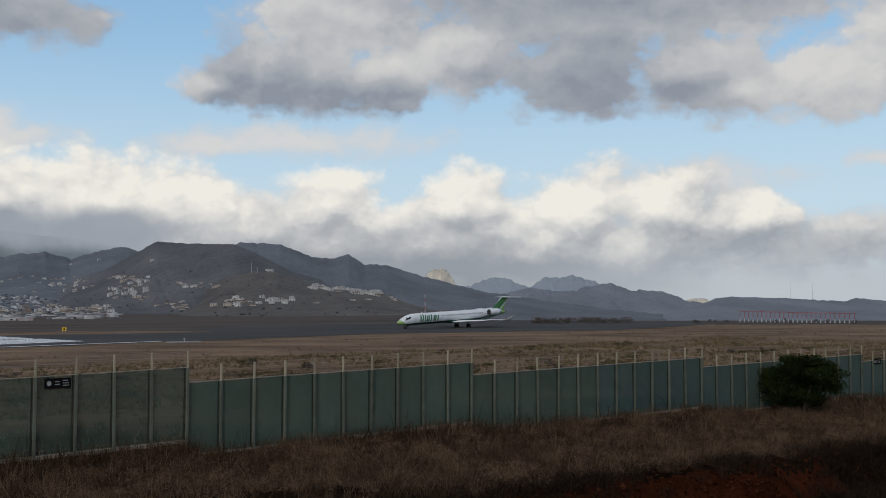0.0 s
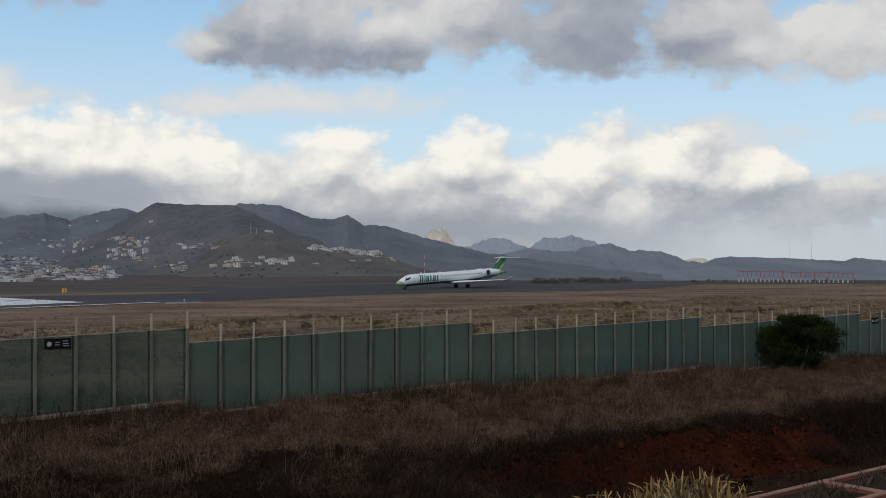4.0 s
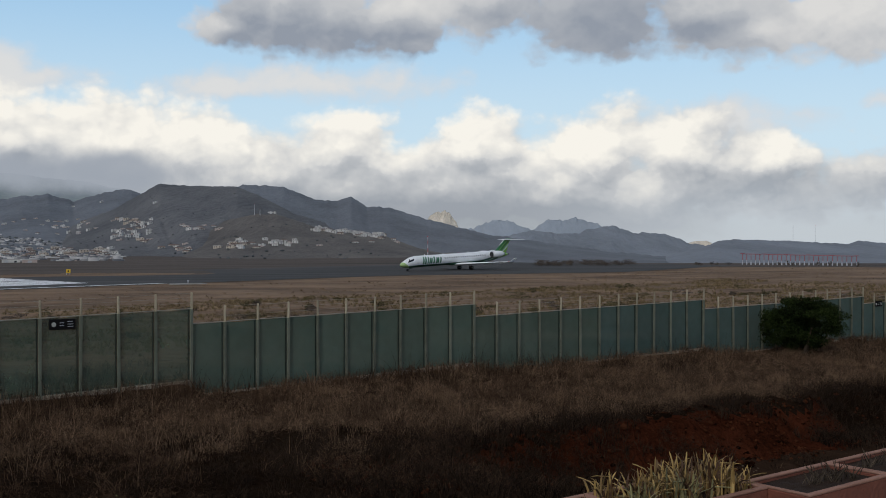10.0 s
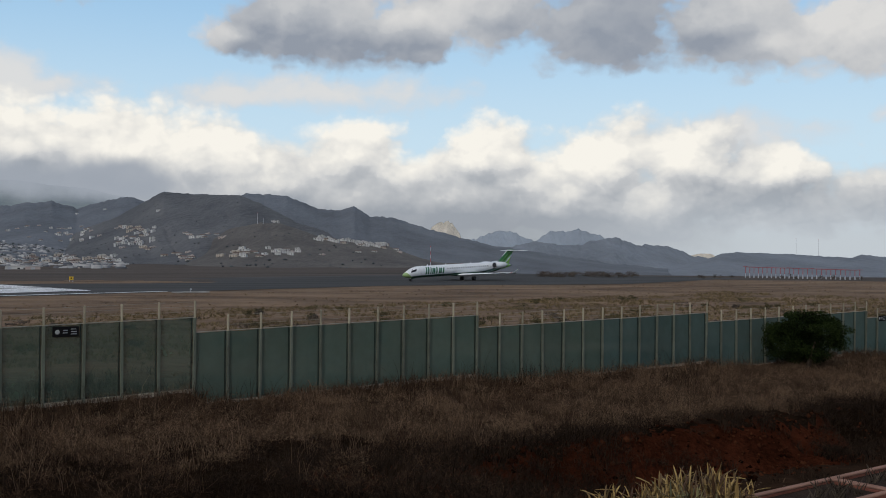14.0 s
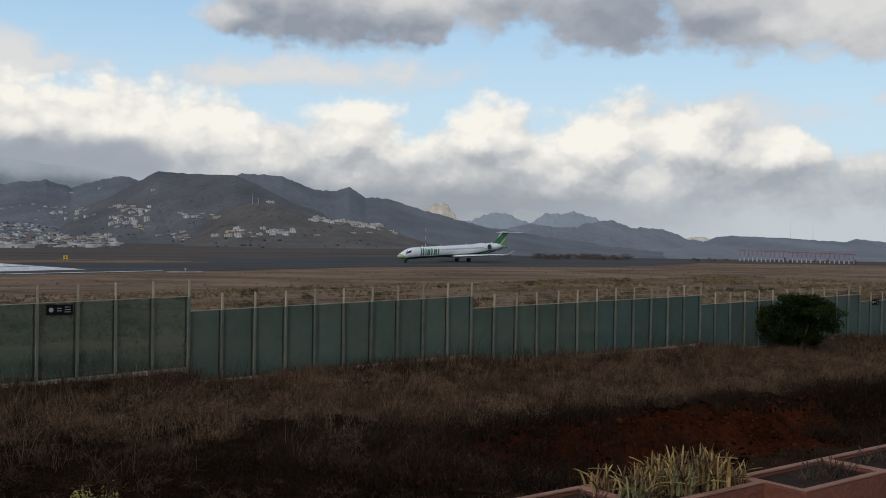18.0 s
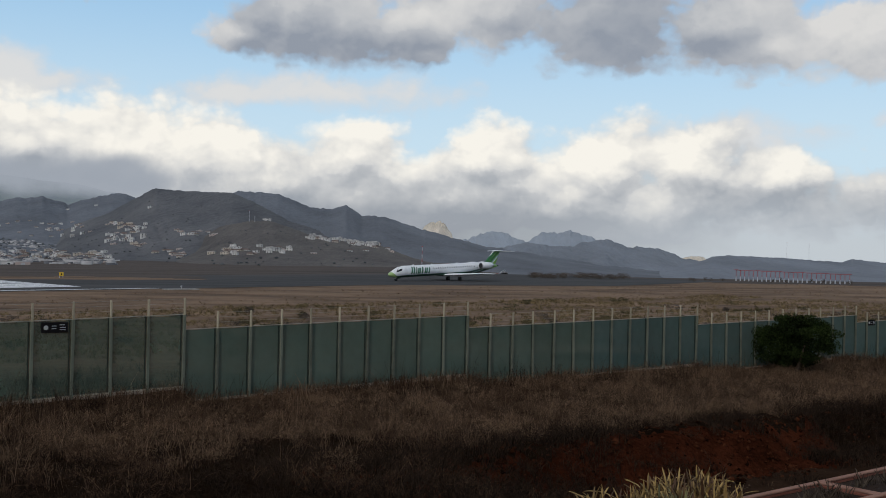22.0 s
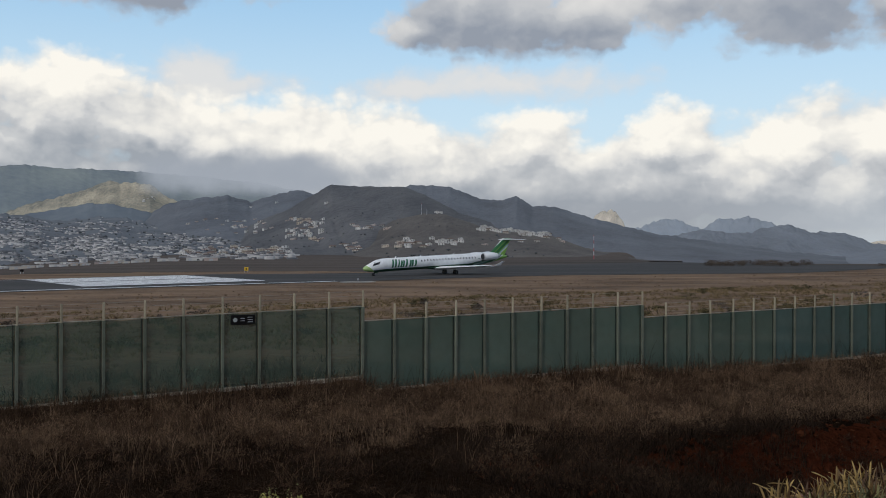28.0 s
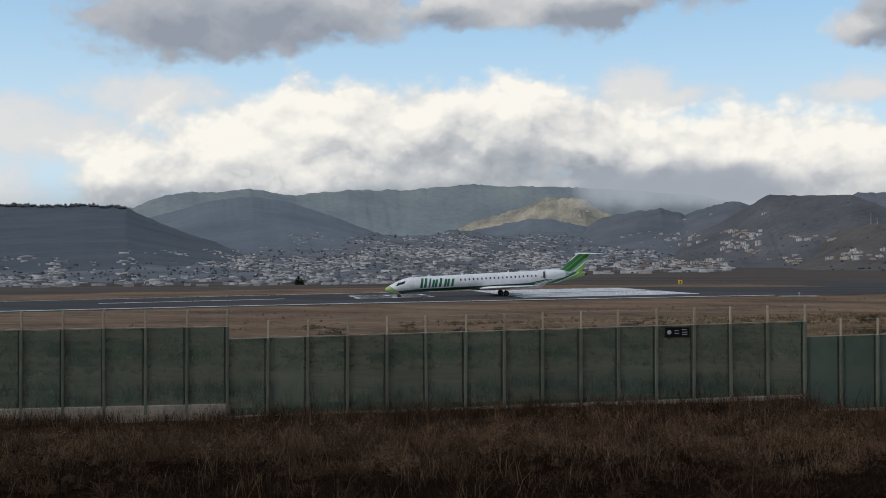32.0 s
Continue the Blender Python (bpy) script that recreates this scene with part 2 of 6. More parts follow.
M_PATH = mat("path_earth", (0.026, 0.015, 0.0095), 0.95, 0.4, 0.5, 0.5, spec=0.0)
M_GRAVEL = mat("dark_gravel", (0.06, 0.05, 0.045), 0.95, 0.55, 0.05, 0.2, tint=(0.118, 0.09, 0.072), stretch=(-0.757, 0.12))
M_PLAIN = mat("scrub_plain", (0.082, 0.06, 0.048), 0.95, 0.45, 0.012, 0.3, tint=(0.135, 0.093, 0.068))
M_CONCRETE = mat("concrete", (0.24, 0.205, 0.165), 0.9, 0.4, 1.2, 0.3)
M_POST = mat("post_concrete", (0.33, 0.285, 0.205), 0.9, 0.25, 2.0, 0.2, random_ob=0.5)
M_WIRE = mat("galvanised_wire", (0.36, 0.34, 0.29), 0.6, 0.2, 3.0, metal=0.7)
M_DARK = mat("black_rubber", (0.015, 0.015, 0.016), 0.7, 0.3, 2.0)
# Stalks and twigs of the field carry the same shade in their colour.
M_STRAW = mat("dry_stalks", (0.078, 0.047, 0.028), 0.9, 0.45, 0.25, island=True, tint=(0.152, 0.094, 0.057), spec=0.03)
M_TWIG = mat("shaded_dry_twigs", (0.0105, 0.0066, 0.0044), 0.95, 0.5, 0.4, island=True, tint=(0.04, 0.0255, 0.0165), spec=0.03)
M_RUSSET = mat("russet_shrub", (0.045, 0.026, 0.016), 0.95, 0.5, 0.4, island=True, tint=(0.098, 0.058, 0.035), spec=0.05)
M_LEAF = mat("dark_leaves", (0.007, 0.012, 0.003), 0.9, 0.6, 0.8, island=True, tint=(0.03, 0.045, 0.0115), spec=0.05)
M_BARK = mat("bark", (0.07, 0.05, 0.035), 0.9, 0.4, 3.0, 0.5)
M_SUCC = mat("yellowing_blades", (0.12, 0.052, 0.015), 0.75, 0.5, 1.5, random_ob=1.1, tint=(0.34, 0.225, 0.072))
M_GREENBLADE = mat("green_blades", (0.09, 0.085, 0.035), 0.7, 0.4, 1.5, random_ob=0.8, tint=(0.25, 0.225, 0.1))
M_PINK = mat("pink_render", (0.15, 0.056, 0.038), 0.85, 0.3, 1.4, 0.3)
M_POTSOIL = mat("planter_soil", (0.03, 0.018, 0.012), 0.95, 0.5, 4.0, 0.8)


def mesh_screen(name, base, cover):
    """Green shade cloth on the fence: fine weave that lets some of the view through."""
    m = mat(name, base, 0.9, 0.22, 0.25, 0.05, random_ob=0.25)
    t = m.node_tree
    p = t.nodes["Principled BSDF"]
    out = t.nodes["Material Output"]
    tr, mix = t.nodes.new("ShaderNodeBsdfTransparent"), t.nodes.new("ShaderNodeMixShader")
    mix.inputs[0].default_value = cover
    link(t, tr.outputs[0], mix.inputs[1])
    link(t, p.outputs[0], mix.inputs[2])
    link(t, mix.outputs[0], out.inputs["Surface"])
    return m


M_SCREEN = mesh_screen("green_screen", (0.06, 0.088, 0.066), 0.8)          # worn thin
M_SCREEN_DENSE = mesh_screen("dense_green_screen", (0.064, 0.096, 0.077), 0.9)
M_SCREEN_TEAL = mesh_screen("teal_screen", (0.055, 0.091, 0.082), 0.92)

# ---------------------------------------------------------------- sky: a shell of clouds that drifts to the right
# soft lobes of the sky, each as bearing to the right, height, half width, half height in degrees
BANK = [(-22.5, 5.4, 6, 3.2), (-18.0, 5.5, 5.5, 3.4), (-13.5, 5.3, 4.2, 3.1), (-5.3, 5.4, 3.4, 2.9), (-9.0, 4.0, 5, 2.8), (2.2, 5.3, 3.0, 2.9), (8.4, 5.1, 4.6, 3.3),
        (13.2, 4.9, 3.8, 3.0), (17.6, 4.3, 3.2, 2.5), (-2, 3.2, 34, 3.2), (-40.6, 7.4, 5.6, 3.3), (-45.6, 6.0, 5.2, 3.0), (-51.5, 4.6, 4.6, 2.5), (-35.4, 7.0, 4.8, 2.9),
        (-30.4, 7.4, 4.6, 3.0), (-26.0, 6.2, 4.2, 2.7), (-38, 4.2, 18, 2.8), (33, 2.5, 7, 2.6)]
# SHINE: bright patches painted on the bank, placed to fit the view
SHINE = [(-20.0, 7.2, 4.0, 1.5), (-15.2, 6.5, 4.4, 2.1), (-12.2, 5.8, 2.2, 1.8), (-5.4, 6.8, 3.0, 1.3), (2.0, 6.7, 2.2, 1.3), (7.8, 5.7, 3.6, 1.9), (12.5, 5.7, 2.0, 1.4), (18.4, 5.1, 1.1, 0.9),
         (-2.4, 5.6, 1.4, 1.0), (-41.0, 8.2, 4.8, 2.0), (-45.3, 6.4, 4.8, 1.8), (-30.4, 8.8, 3.8, 1.6), (-35.6, 7.8, 2.2, 1.1), (-22.6, 7.2, 2.2, 1.2), (-53, 5.2, 2.6, 1.3), (11.0, 3.0, 1.6, 0.7)]
VEIL = [(-6.4, 9.0, 8.0, 1.3), (-11.5, 8.7, 5.0, 1.0), (-23.4, 9.2, 3.0, 1.6), (15.5, 6.6, 5.5, 1.5), (-55, 6.4, 7, 2.6), (25, 7.6, 3, 0.6), (-60, 4, 8, 3), (24.5, 3.6, 4.5, 1.6),
        (17.5, 2.6, 9, 1.8), (-49, 8.6, 6, 1.6), (-22, 8.8, 5, 1.2)]
UPPER = [(-11.8, 12.0, 2.0, 1.0), (-9.2, 12.8, 3.2, 2.8), (-5.8, 12.8, 3.8, 3.0), (-2.4, 12.4, 3.6, 2.6), (-1.4, 11.0, 1.8, 0.9), (2.2, 13.6, 5.0, 2.6), (-4.0, 16.0, 7.0, 2.6),
         (8.8, 12.6, 5.2, 3.0), (14.6, 12.6, 5.0, 2.8), (17.0, 11.4, 3.2, 1.4), (21.8, 11.6, 5.0, 2.4), (12.0, 16.4, 17, 3.2), (25, 14.0, 4, 2.2), (-21.8, 15.2, 5.6, 2.0),
         (-48.6, 12.8, 6.2, 2.8), (-44.0, 13.4, 5.6, 2.5), (-39.5, 13.8, 5.2, 2.1), (-47, 16.6, 13, 2.6), (-33.5, 13.9, 4.2, 1.7), (-28.0, 13.8, 5.2, 2.0), (-24.2, 14.4, 3.0, 1.4), (31, 14, 7, 3.4)]
DARK = [(-10.4, 12.4, 1.7, 1.7), (-7.2, 11.9, 2.6, 1.6), (-3.6, 11.4, 2.2, 1.1), (-1.5, 10.9, 1.5, 0.9), (9.2, 12.3, 5.0, 2.3), (13.0, 11.6, 2.4, 0.9), (10, 16.6, 11, 1.3),
        (-21.6, 15.4, 4.5, 1.3), (-48.0, 12.6, 5.4, 2.2), (-43.5, 13.0, 4.6, 1.7), (-47, 16.2, 13, 2.2), (-34.4, 13.2, 1.7, 0.7), (-26.0, 13.2, 2.2, 0.9)]


def cloud_group():
    g = bpy.data.node_groups.new("cloud_density", "ShaderNodeTree")
    g.interface.new_socket("At", in_out="INPUT", socket_type="NodeSocketVector")
    for nm in ("Bank", "Shine", "Veil", "Upper", "Dark"):
        g.interface.new_socket(nm, in_out="OUTPUT", socket_type="NodeSocketFloat")
    n = g.nodes
    i, o = n.new("NodeGroupInput"), n.new("NodeGroupOutput")

    def vec(op, a, b=None, scale=None):
        v = n.new("ShaderNodeVectorMath")
        v.operation = op
        link(g, a, v.inputs[0])
        if isinstance(b, tuple):
            v.inputs[1].default_value = b
        elif b is not None:
            link(g, b, v.inputs[1])
        if scale is not None:
            v.inputs["Scale"].default_value = scale
        return v.outputs["Value"] if op == "LENGTH" else v.outputs["Vector"]

    def num(op, a, b, c=None):
        v = n.new("ShaderNodeMath")
        v.operation = op
        for k, x in enumerate((a, b, c)):
            if isinstance(x, (int, float)):
                v.inputs[k].default_value = x
            elif x is not None:
                link(g, x, v.inputs[k])
        return v.outputs[0]

    at = i.outputs["At"]
    warped = at
    for sc, amp in ((0.22, 1.5), (0.7, 0.9), (2.2, 0.35)):
        tex = n.new("ShaderNodeTexNoise")
        tex.inputs["Scale"].default_value, tex.inputs["Detail"].default_value = sc, 3
        link(g, at, tex.inputs["Vector"])
        warped = vec("ADD", warped, vec("MULTIPLY", vec("SUBTRACT", tex.outputs["Color"], (0.5, 0.5, 0.5)), (amp * 1.3, amp * 0.8, 0)))
    puff = n.new("ShaderNodeTexNoise")
    puff.inputs["Scale"].default_value, puff.inputs["Detail"].default_value, puff.inputs["Roughness"].default_value = 0.36, 6, 0.52
    link(g, vec("MULTIPLY", at, (1, 1.5, 1)), puff.inputs["Vector"])
    rough = num("MULTIPLY_ADD", num("SUBTRACT", puff.outputs["Fac"], 0.5), 0.62, 0.10)
    for sc, amp in ((0.34, 0.40), (0.9, 0.25), (2.3, 0.12)):     # rounded billows
        cell = n.new("ShaderNodeTexVoronoi")
        cell.feature, cell.inputs["Smoothness"].default_value, cell.inputs["Scale"].default_value = "SMOOTH_F1", 0.55, sc
        link(g, vec("MULTIPLY", warped, (0.85, 1.25, 1)), cell.inputs["Vector"])
        rough = num("ADD", rough, num("MULTIPLY", num("SUBTRACT", 0.42, cell.outputs["Distance"]), amp))
    for nm, blobs, amount in (("Bank", BANK, 1.15), ("Shine", SHINE, 1.5), ("Veil", VEIL, 1.3), ("Upper", UPPER, 1.2), ("Dark", DARK, 1.3)):
        top = None
        for a, e, ra, re in blobs:
            d = vec("LENGTH", vec("MULTIPLY", vec("SUBTRACT", warped, (a, e, 0)), (1 / ra, 1 / re, 0)))
            d = num("SUBTRACT", 1.0, d)
            top = d if top is None else num("SMOOTH_MAX", top, d, 0.25)
        link(g, num("MULTIPLY_ADD", rough, amount, top), o.inputs[nm])
    return g


def cloud_material():
    m = bpy.data.materials.new("clouds")
    m.use_nodes = True
    t = m.node_tree
    n = t.nodes
    n.clear()
    out = n.new("ShaderNodeOutputMaterial")
    co = n.new("ShaderNodeTexCoord")
    sep = n.new("ShaderNodeSeparateXYZ")
    link(t, co.outputs["Object"], sep.inputs[0])

    def num(op, a, b=0.0, c=None):
        v = n.new("ShaderNodeMath")
        v.operation = op
        for k, x in enumerate((a, b, c)):
            if isinstance(x, (int, float)):
                v.inputs[k].default_value = x
            elif x is not None:
                link(t, x, v.inputs[k])
        return v.outputs[0]

    def ramp(x, lo, hi, a=0.0, b=1.0, kind="SMOOTHSTEP"):
        v = n.new("ShaderNodeMapRange")
        v.interpolation_type = kind
        v.inputs["From Min"].default_value, v.inputs["From Max"].default_value = lo, hi
        v.inputs["To Min"].default_value, v.inputs["To Max"].default_value = a, b
        link(t, x, v.inputs["Value"])
        return v.outputs[0]

    def blend(f, a, b):
        v = n.new("ShaderNodeMix")
        v.data_type = "RGBA"
        for s, x in (("Factor", f), ("A", a), ("B", b)):
            if isinstance(x, tuple):
                v.inputs[s].default_value = (*x, 1)
            elif isinstance(x, float):
                v.inputs[s].default_value = x
            else:
                link(t, x, v.inputs[s])
        return v.outputs["Result"]

    az = num("MULTIPLY", num("ARCTAN2", sep.outputs["X"], sep.outputs["Y"]), 57.29578)
    flat = num("SQRT", num("ADD", num("MULTIPLY", sep.outputs["X"], sep.outputs["X"]), num("MULTIPLY", sep.outputs["Y"], sep.outputs["Y"])))
    el = num("MULTIPLY", num("ARCTAN2", sep.outputs["Z"], flat), 57.29578)
    at = n.new("ShaderNodeCombineXYZ")
    link(t, az, at.inputs[0])
    link(t, el, at.inputs[1])
    group = cloud_group()
    here, there = n.new("ShaderNodeGroup"), n.new("ShaderNodeGroup")
    here.node_tree = there.node_tree = group
    shift = n.new("ShaderNodeVectorMath")
    shift.inputs[1].default_value = (-0.35, 0.75, 0)
    link(t, at.outputs[0], shift.inputs[0])
    link(t, at.outputs[0], here.inputs[0])
    link(t, shift.outputs[0], there.inputs[0])
    # the cumulus bank: lit lobes painted in at SHINE, grey towards its base
    bank, shine, veil, upper, dark = (here.outputs[k] for k in ("Bank", "Shine", "Veil", "Upper", "Dark"))
    lit = num("SUBTRACT", bank, there.outputs["Bank"])
    base = num("MULTIPLY_ADD", ramp(az, -14, -26, kind="LINEAR"), 2.1, 2.6)
    base = num("SUBTRACT", base, ramp(az, -34, -42, 0.0, 2.4, kind="LINEAR"))
    height = num("SUBTRACT", el, base)
    soft = n.new("ShaderNodeTexNoise")
    soft.inputs["Scale"].default_value, soft.inputs["Detail"].default_value = 0.3, 4
    link(t, at.outputs[0], soft.inputs["Vector"])
    height = num("MULTIPLY_ADD", num("SUBTRACT", soft.outputs["Fac"], 0.5), 2.2, height)
    tone = num("ADD", num("MULTIPLY", ramp(height, -0.8, 2.6), 0.34), num("MULTIPLY", ramp(lit, -0.36, 0.46, kind="LINEAR"), 0.56))
    tone = num("ADD", num("SUBTRACT", tone, 0.16), num("MULTIPLY", ramp(shine, -0.75, 0.95, kind="LINEAR"), 0.5))
    bank_col = blend(ramp(tone, 0.0, 0.5, kind="LINEAR"), (0.33, 0.362, 0.405), (0.60, 0.61, 0.618))
    bank_col = blend(ramp(tone, 0.45, 1.0, kind="LINEAR"), bank_col, (0.93, 0.90, 0.83))
    # ragged clouds above: slate grey painted at the DARK lobes and undersides, pale elsewhere
    lit_up = num("SUBTRACT", upper, there.outputs["Upper"])
    dark_tone = num("MULTIPLY_ADD", lit_up, -0.6, ramp(dark, -1.0, 0.8, 0.18, 0.95, kind="LINEAR"))
    upper_col = blend(ramp(dark_tone, 0.0, 0.5, kind="LINEAR"), (0.70, 0.695, 0.685), (0.48, 0.50, 0.53))
    upper_col = blend(ramp(dark_tone, 0.45, 1.0, kind="LINEAR"), upper_col, (0.285, 0.32, 0.38))
    veil_col = blend(ramp(veil, 0.1, 0.9), (0.62, 0.67, 0.72), (0.72, 0.72, 0.715))
    a_bank, a_up, a_veil = ramp(bank, -0.02, 0.42), ramp(upper, -0.03, 0.42), ramp(veil, -0.1, 0.7, 0.0, 0.95)
    # clear sky, paler towards the horizon
    clear = blend(ramp(el, 17.0, 5.0), (0.335, 0.595, 0.86), (0.57, 0.74, 0.86))
    clear = blend(ramp(el, 5.0, 0.8), clear, (0.47, 0.54, 0.60))
    a_haze = ramp(el, 24.0, 4.0, 0.55, 0.97)
    colour = blend(a_veil, clear, veil_col)
    alpha = num("SUBTRACT", 1.0, num("MULTIPLY", num("SUBTRACT", 1.0, a_haze), num("SUBTRACT", 1.0, a_veil)))
    colour = blend(a_bank, colour, bank_col)
    alpha = num("MAXIMUM", alpha, a_bank)
    colour = blend(a_up, colour, upper_col)
    alpha = num("MAXIMUM", alpha, a_up)
    # thin mist over the mountains' tops
    mist = num("MULTIPLY", ramp(el, 4.4, 0.9), 0.8)
    colour = blend(mist, colour, blend(ramp(az, 3, 17, kind="LINEAR"), (0.32, 0.345, 0.385), (0.53, 0.575, 0.62)))
    alpha = num("MAXIMUM", alpha, mist)
    em, tr, mix = n.new("ShaderNodeEmission"), n.new("ShaderNodeBsdfTransparent"), n.new("ShaderNodeMixShader")
    link(t, colour, em.inputs["Color"])
    link(t, alpha, mix.inputs[0])
    link(t, tr.outputs[0], mix.inputs[1])
    link(t, em.outputs[0], mix.inputs[2])
    link(t, mix.outputs[0], out.inputs["Surface"])
    return m


def make_sky():
    az = np.radians(np.linspace(-70, 50, 121))
    el = np.radians(np.linspace(-1.5, 30, 33))
    A, E = np.meshgrid(az, el, indexing="ij")
    R = 4750.0
    me = grid_mesh("backdrop_clouds", R * np.sin(A) * np.cos(E), R * np.cos(A) * np.cos(E), R * np.sin(E))
    ob = obj("backdrop_clouds", me, cloud_material())
    ob.location = (0, 0, EYE)
    return tagged(ob, "bright cumulus bank under ragged grey clouds and pale blue sky", "sky", kind="structure")


SKY = make_sky()


# ---------------------------------------------------------------- ground
def grass_edge(q, w):
    """Where the dry grass gives way to dark weeds and bare soil, in bays."""
    return np.interp(q, [-40, 8, 12, 17, 21, 60], [-5.6, -6.2, -7.6, -10.3, -12.2, -12.2]) + np.interp(q, [15, 24], [7.0, 2.0]) * (fbm(q * 0.22 + 3, w * 0.22 + 9, 3) - 0.5)


def make_ground():
    fine = np.arange(-40, 72.01, 0.4)
    rest = np.linspace(72, 320, 63)[1:]
    az = np.radians(np.concatenate([fine, rest]))
    r = np.concatenate([[0.05], np.arange(1, 10, 1.0), np.arange(10, 64, 0.4), np.arange(64, 320, 3.5), np.geomspace(322, 4790, 28)])
    A, R = np.meshgrid(az, r, indexing="ij")
    X, Y = -R * np.sin(A), R * np.cos(A)
    Z = ground_z(X, Y)
    me = grid_mesh("ground", X, Y, Z)
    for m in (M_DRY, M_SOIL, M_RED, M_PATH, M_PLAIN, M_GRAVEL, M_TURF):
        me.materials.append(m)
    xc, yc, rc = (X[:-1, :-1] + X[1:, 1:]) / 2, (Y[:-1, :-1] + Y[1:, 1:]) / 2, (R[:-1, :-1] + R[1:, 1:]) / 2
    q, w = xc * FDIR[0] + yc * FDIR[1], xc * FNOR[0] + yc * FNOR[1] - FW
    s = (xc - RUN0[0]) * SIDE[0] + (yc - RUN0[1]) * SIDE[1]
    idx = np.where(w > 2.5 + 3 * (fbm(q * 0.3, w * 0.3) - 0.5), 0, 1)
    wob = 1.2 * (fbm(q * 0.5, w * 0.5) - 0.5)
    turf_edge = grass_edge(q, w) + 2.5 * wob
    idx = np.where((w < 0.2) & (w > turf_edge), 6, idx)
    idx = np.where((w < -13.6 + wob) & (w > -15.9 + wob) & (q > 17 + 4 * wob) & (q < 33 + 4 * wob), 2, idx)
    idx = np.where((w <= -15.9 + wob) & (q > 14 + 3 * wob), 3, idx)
    idx = np.where((s < -70 + 30 * (fbm(xc * 0.02, yc * 0.02) - 0.5)) | (rc > 430), 4, idx)
    al = (xc - RUN0[0]) * RUN[0] + (yc - RUN0[1]) * RUN[1]
    edge = np.interp(al, [-400, 40, 56, 62, 70, 80, 100], [-50, -34, -24, -40, -52, -58, -66]) + 10 * (fbm(xc * 0.03, yc * 0.03) - 0.5)
    idx = np.where((s < edge) & (rc < 1500) & (w > 30), 5, idx)
    idx = np.where((rc > 276 + 12 * (fbm(xc * 0.05, yc * 0.05) - 0.5)) & (xc > 0.1 * yc) & (yc > 0), 5, idx)
    me.polygons.foreach_set("material_index", idx.astype(np.int32).ravel())
    return tagged(obj("ground", me, None), "dry brown grassland round an airfield, red earth near the terrace", "ground", kind="structure")


make_ground()


def centre_s(a):
    return -8 + 0.09 * (a - 133)


def strip(name, a0, a1, s_near, s_far, lift, material, label, step=4.0, parent=None):
    """A paved strip or a painted bar: s_near and s_far give its two edges at A."""
    a = np.linspace(a0, a1, max(2, int(abs(a1 - a0) / step) + 1))
    t = np.linspace(0, 1, 9 if abs(a1 - a0) > 50 else 2)
    A, T = np.meshgrid(a, t, indexing="ij")
    S = s_near(A) * (1 - T) + s_far(A) * T
    X, Y = RUN0[0] + A * RUN[0] + S * SIDE[0], RUN0[1] + A * RUN[1] + S * SIDE[1]
    ob = obj(name, grid_mesh(name, X, Y, run_z(A) + lift), material)
    if parent:
        ob.parent = parent
    if label:
        ob["label"] = label
    return ob


def make_runway():
    near = lambda a: np.interp(a, [-400, -60, -34, -4, 41, 100, 172, 320], [30, 33, 39, 44, 21, 22.6, 23.2, 24])
    far = lambda a: np.interp(a, [-400, 44, 58, 75, 92, 112, 133, 150, 200, 320], [-48, -48, -19, -24, -34, -35, -29.5, -25, -25.5, -27])
    rw = strip("runway", -72, 320, near, far, 0.05, M_ASPHALT, "dark asphalt runway with worn white markings")
    tagged(rw, category="runway", kind="structure")
    sh = strip("taxiway", -72, 46, lambda a: np.minimum(far(a) - 1, -24 - 0 * a), lambda a: -58 + 0 * a, 0.02, M_SHOULDER, "old dark paved strip behind the runway")
    tagged(sh, category="taxiway", kind="structure")
    bar = lambda a0, a1, o0, o1, nm: strip(nm, a0, a1, lambda a: centre_s(a) + o1, lambda a: centre_s(a) + o0, 0.075, M_PAINT, "", parent=rw)
    strip("edge_line", 92, 320, lambda a: 20.9 + 0 * a, lambda a: 19.5 + 0 * a, 0.075, M_PAINT, "", parent=rw)
    bar(100, 320, -21.5, -20.6, "edge_line")
    for i in range(6):                       # threshold bars, six each side
        for sg in (-1, 1):
            o = sg * (2.4 + i * 3.2)
            bar(100, 133, o - 1.25, o + 1.25, "threshold_bar")
    for a in (172, 222, 272):
        bar(a, a + 31, -0.1, 1.2, "centre_dash")
    for o in (-5.2, 4.6):                    # the runway's number, as plain bars
        for u in (-2.2, 2.2):
            bar(146, 160, o + u - 0.4, o + u + 0.4, "number_bar")
        for a in (146, 152.6, 159.2):
            bar(a, a + 0.9, o - 1.8, o + 1.8, "number_bar")


make_runway()

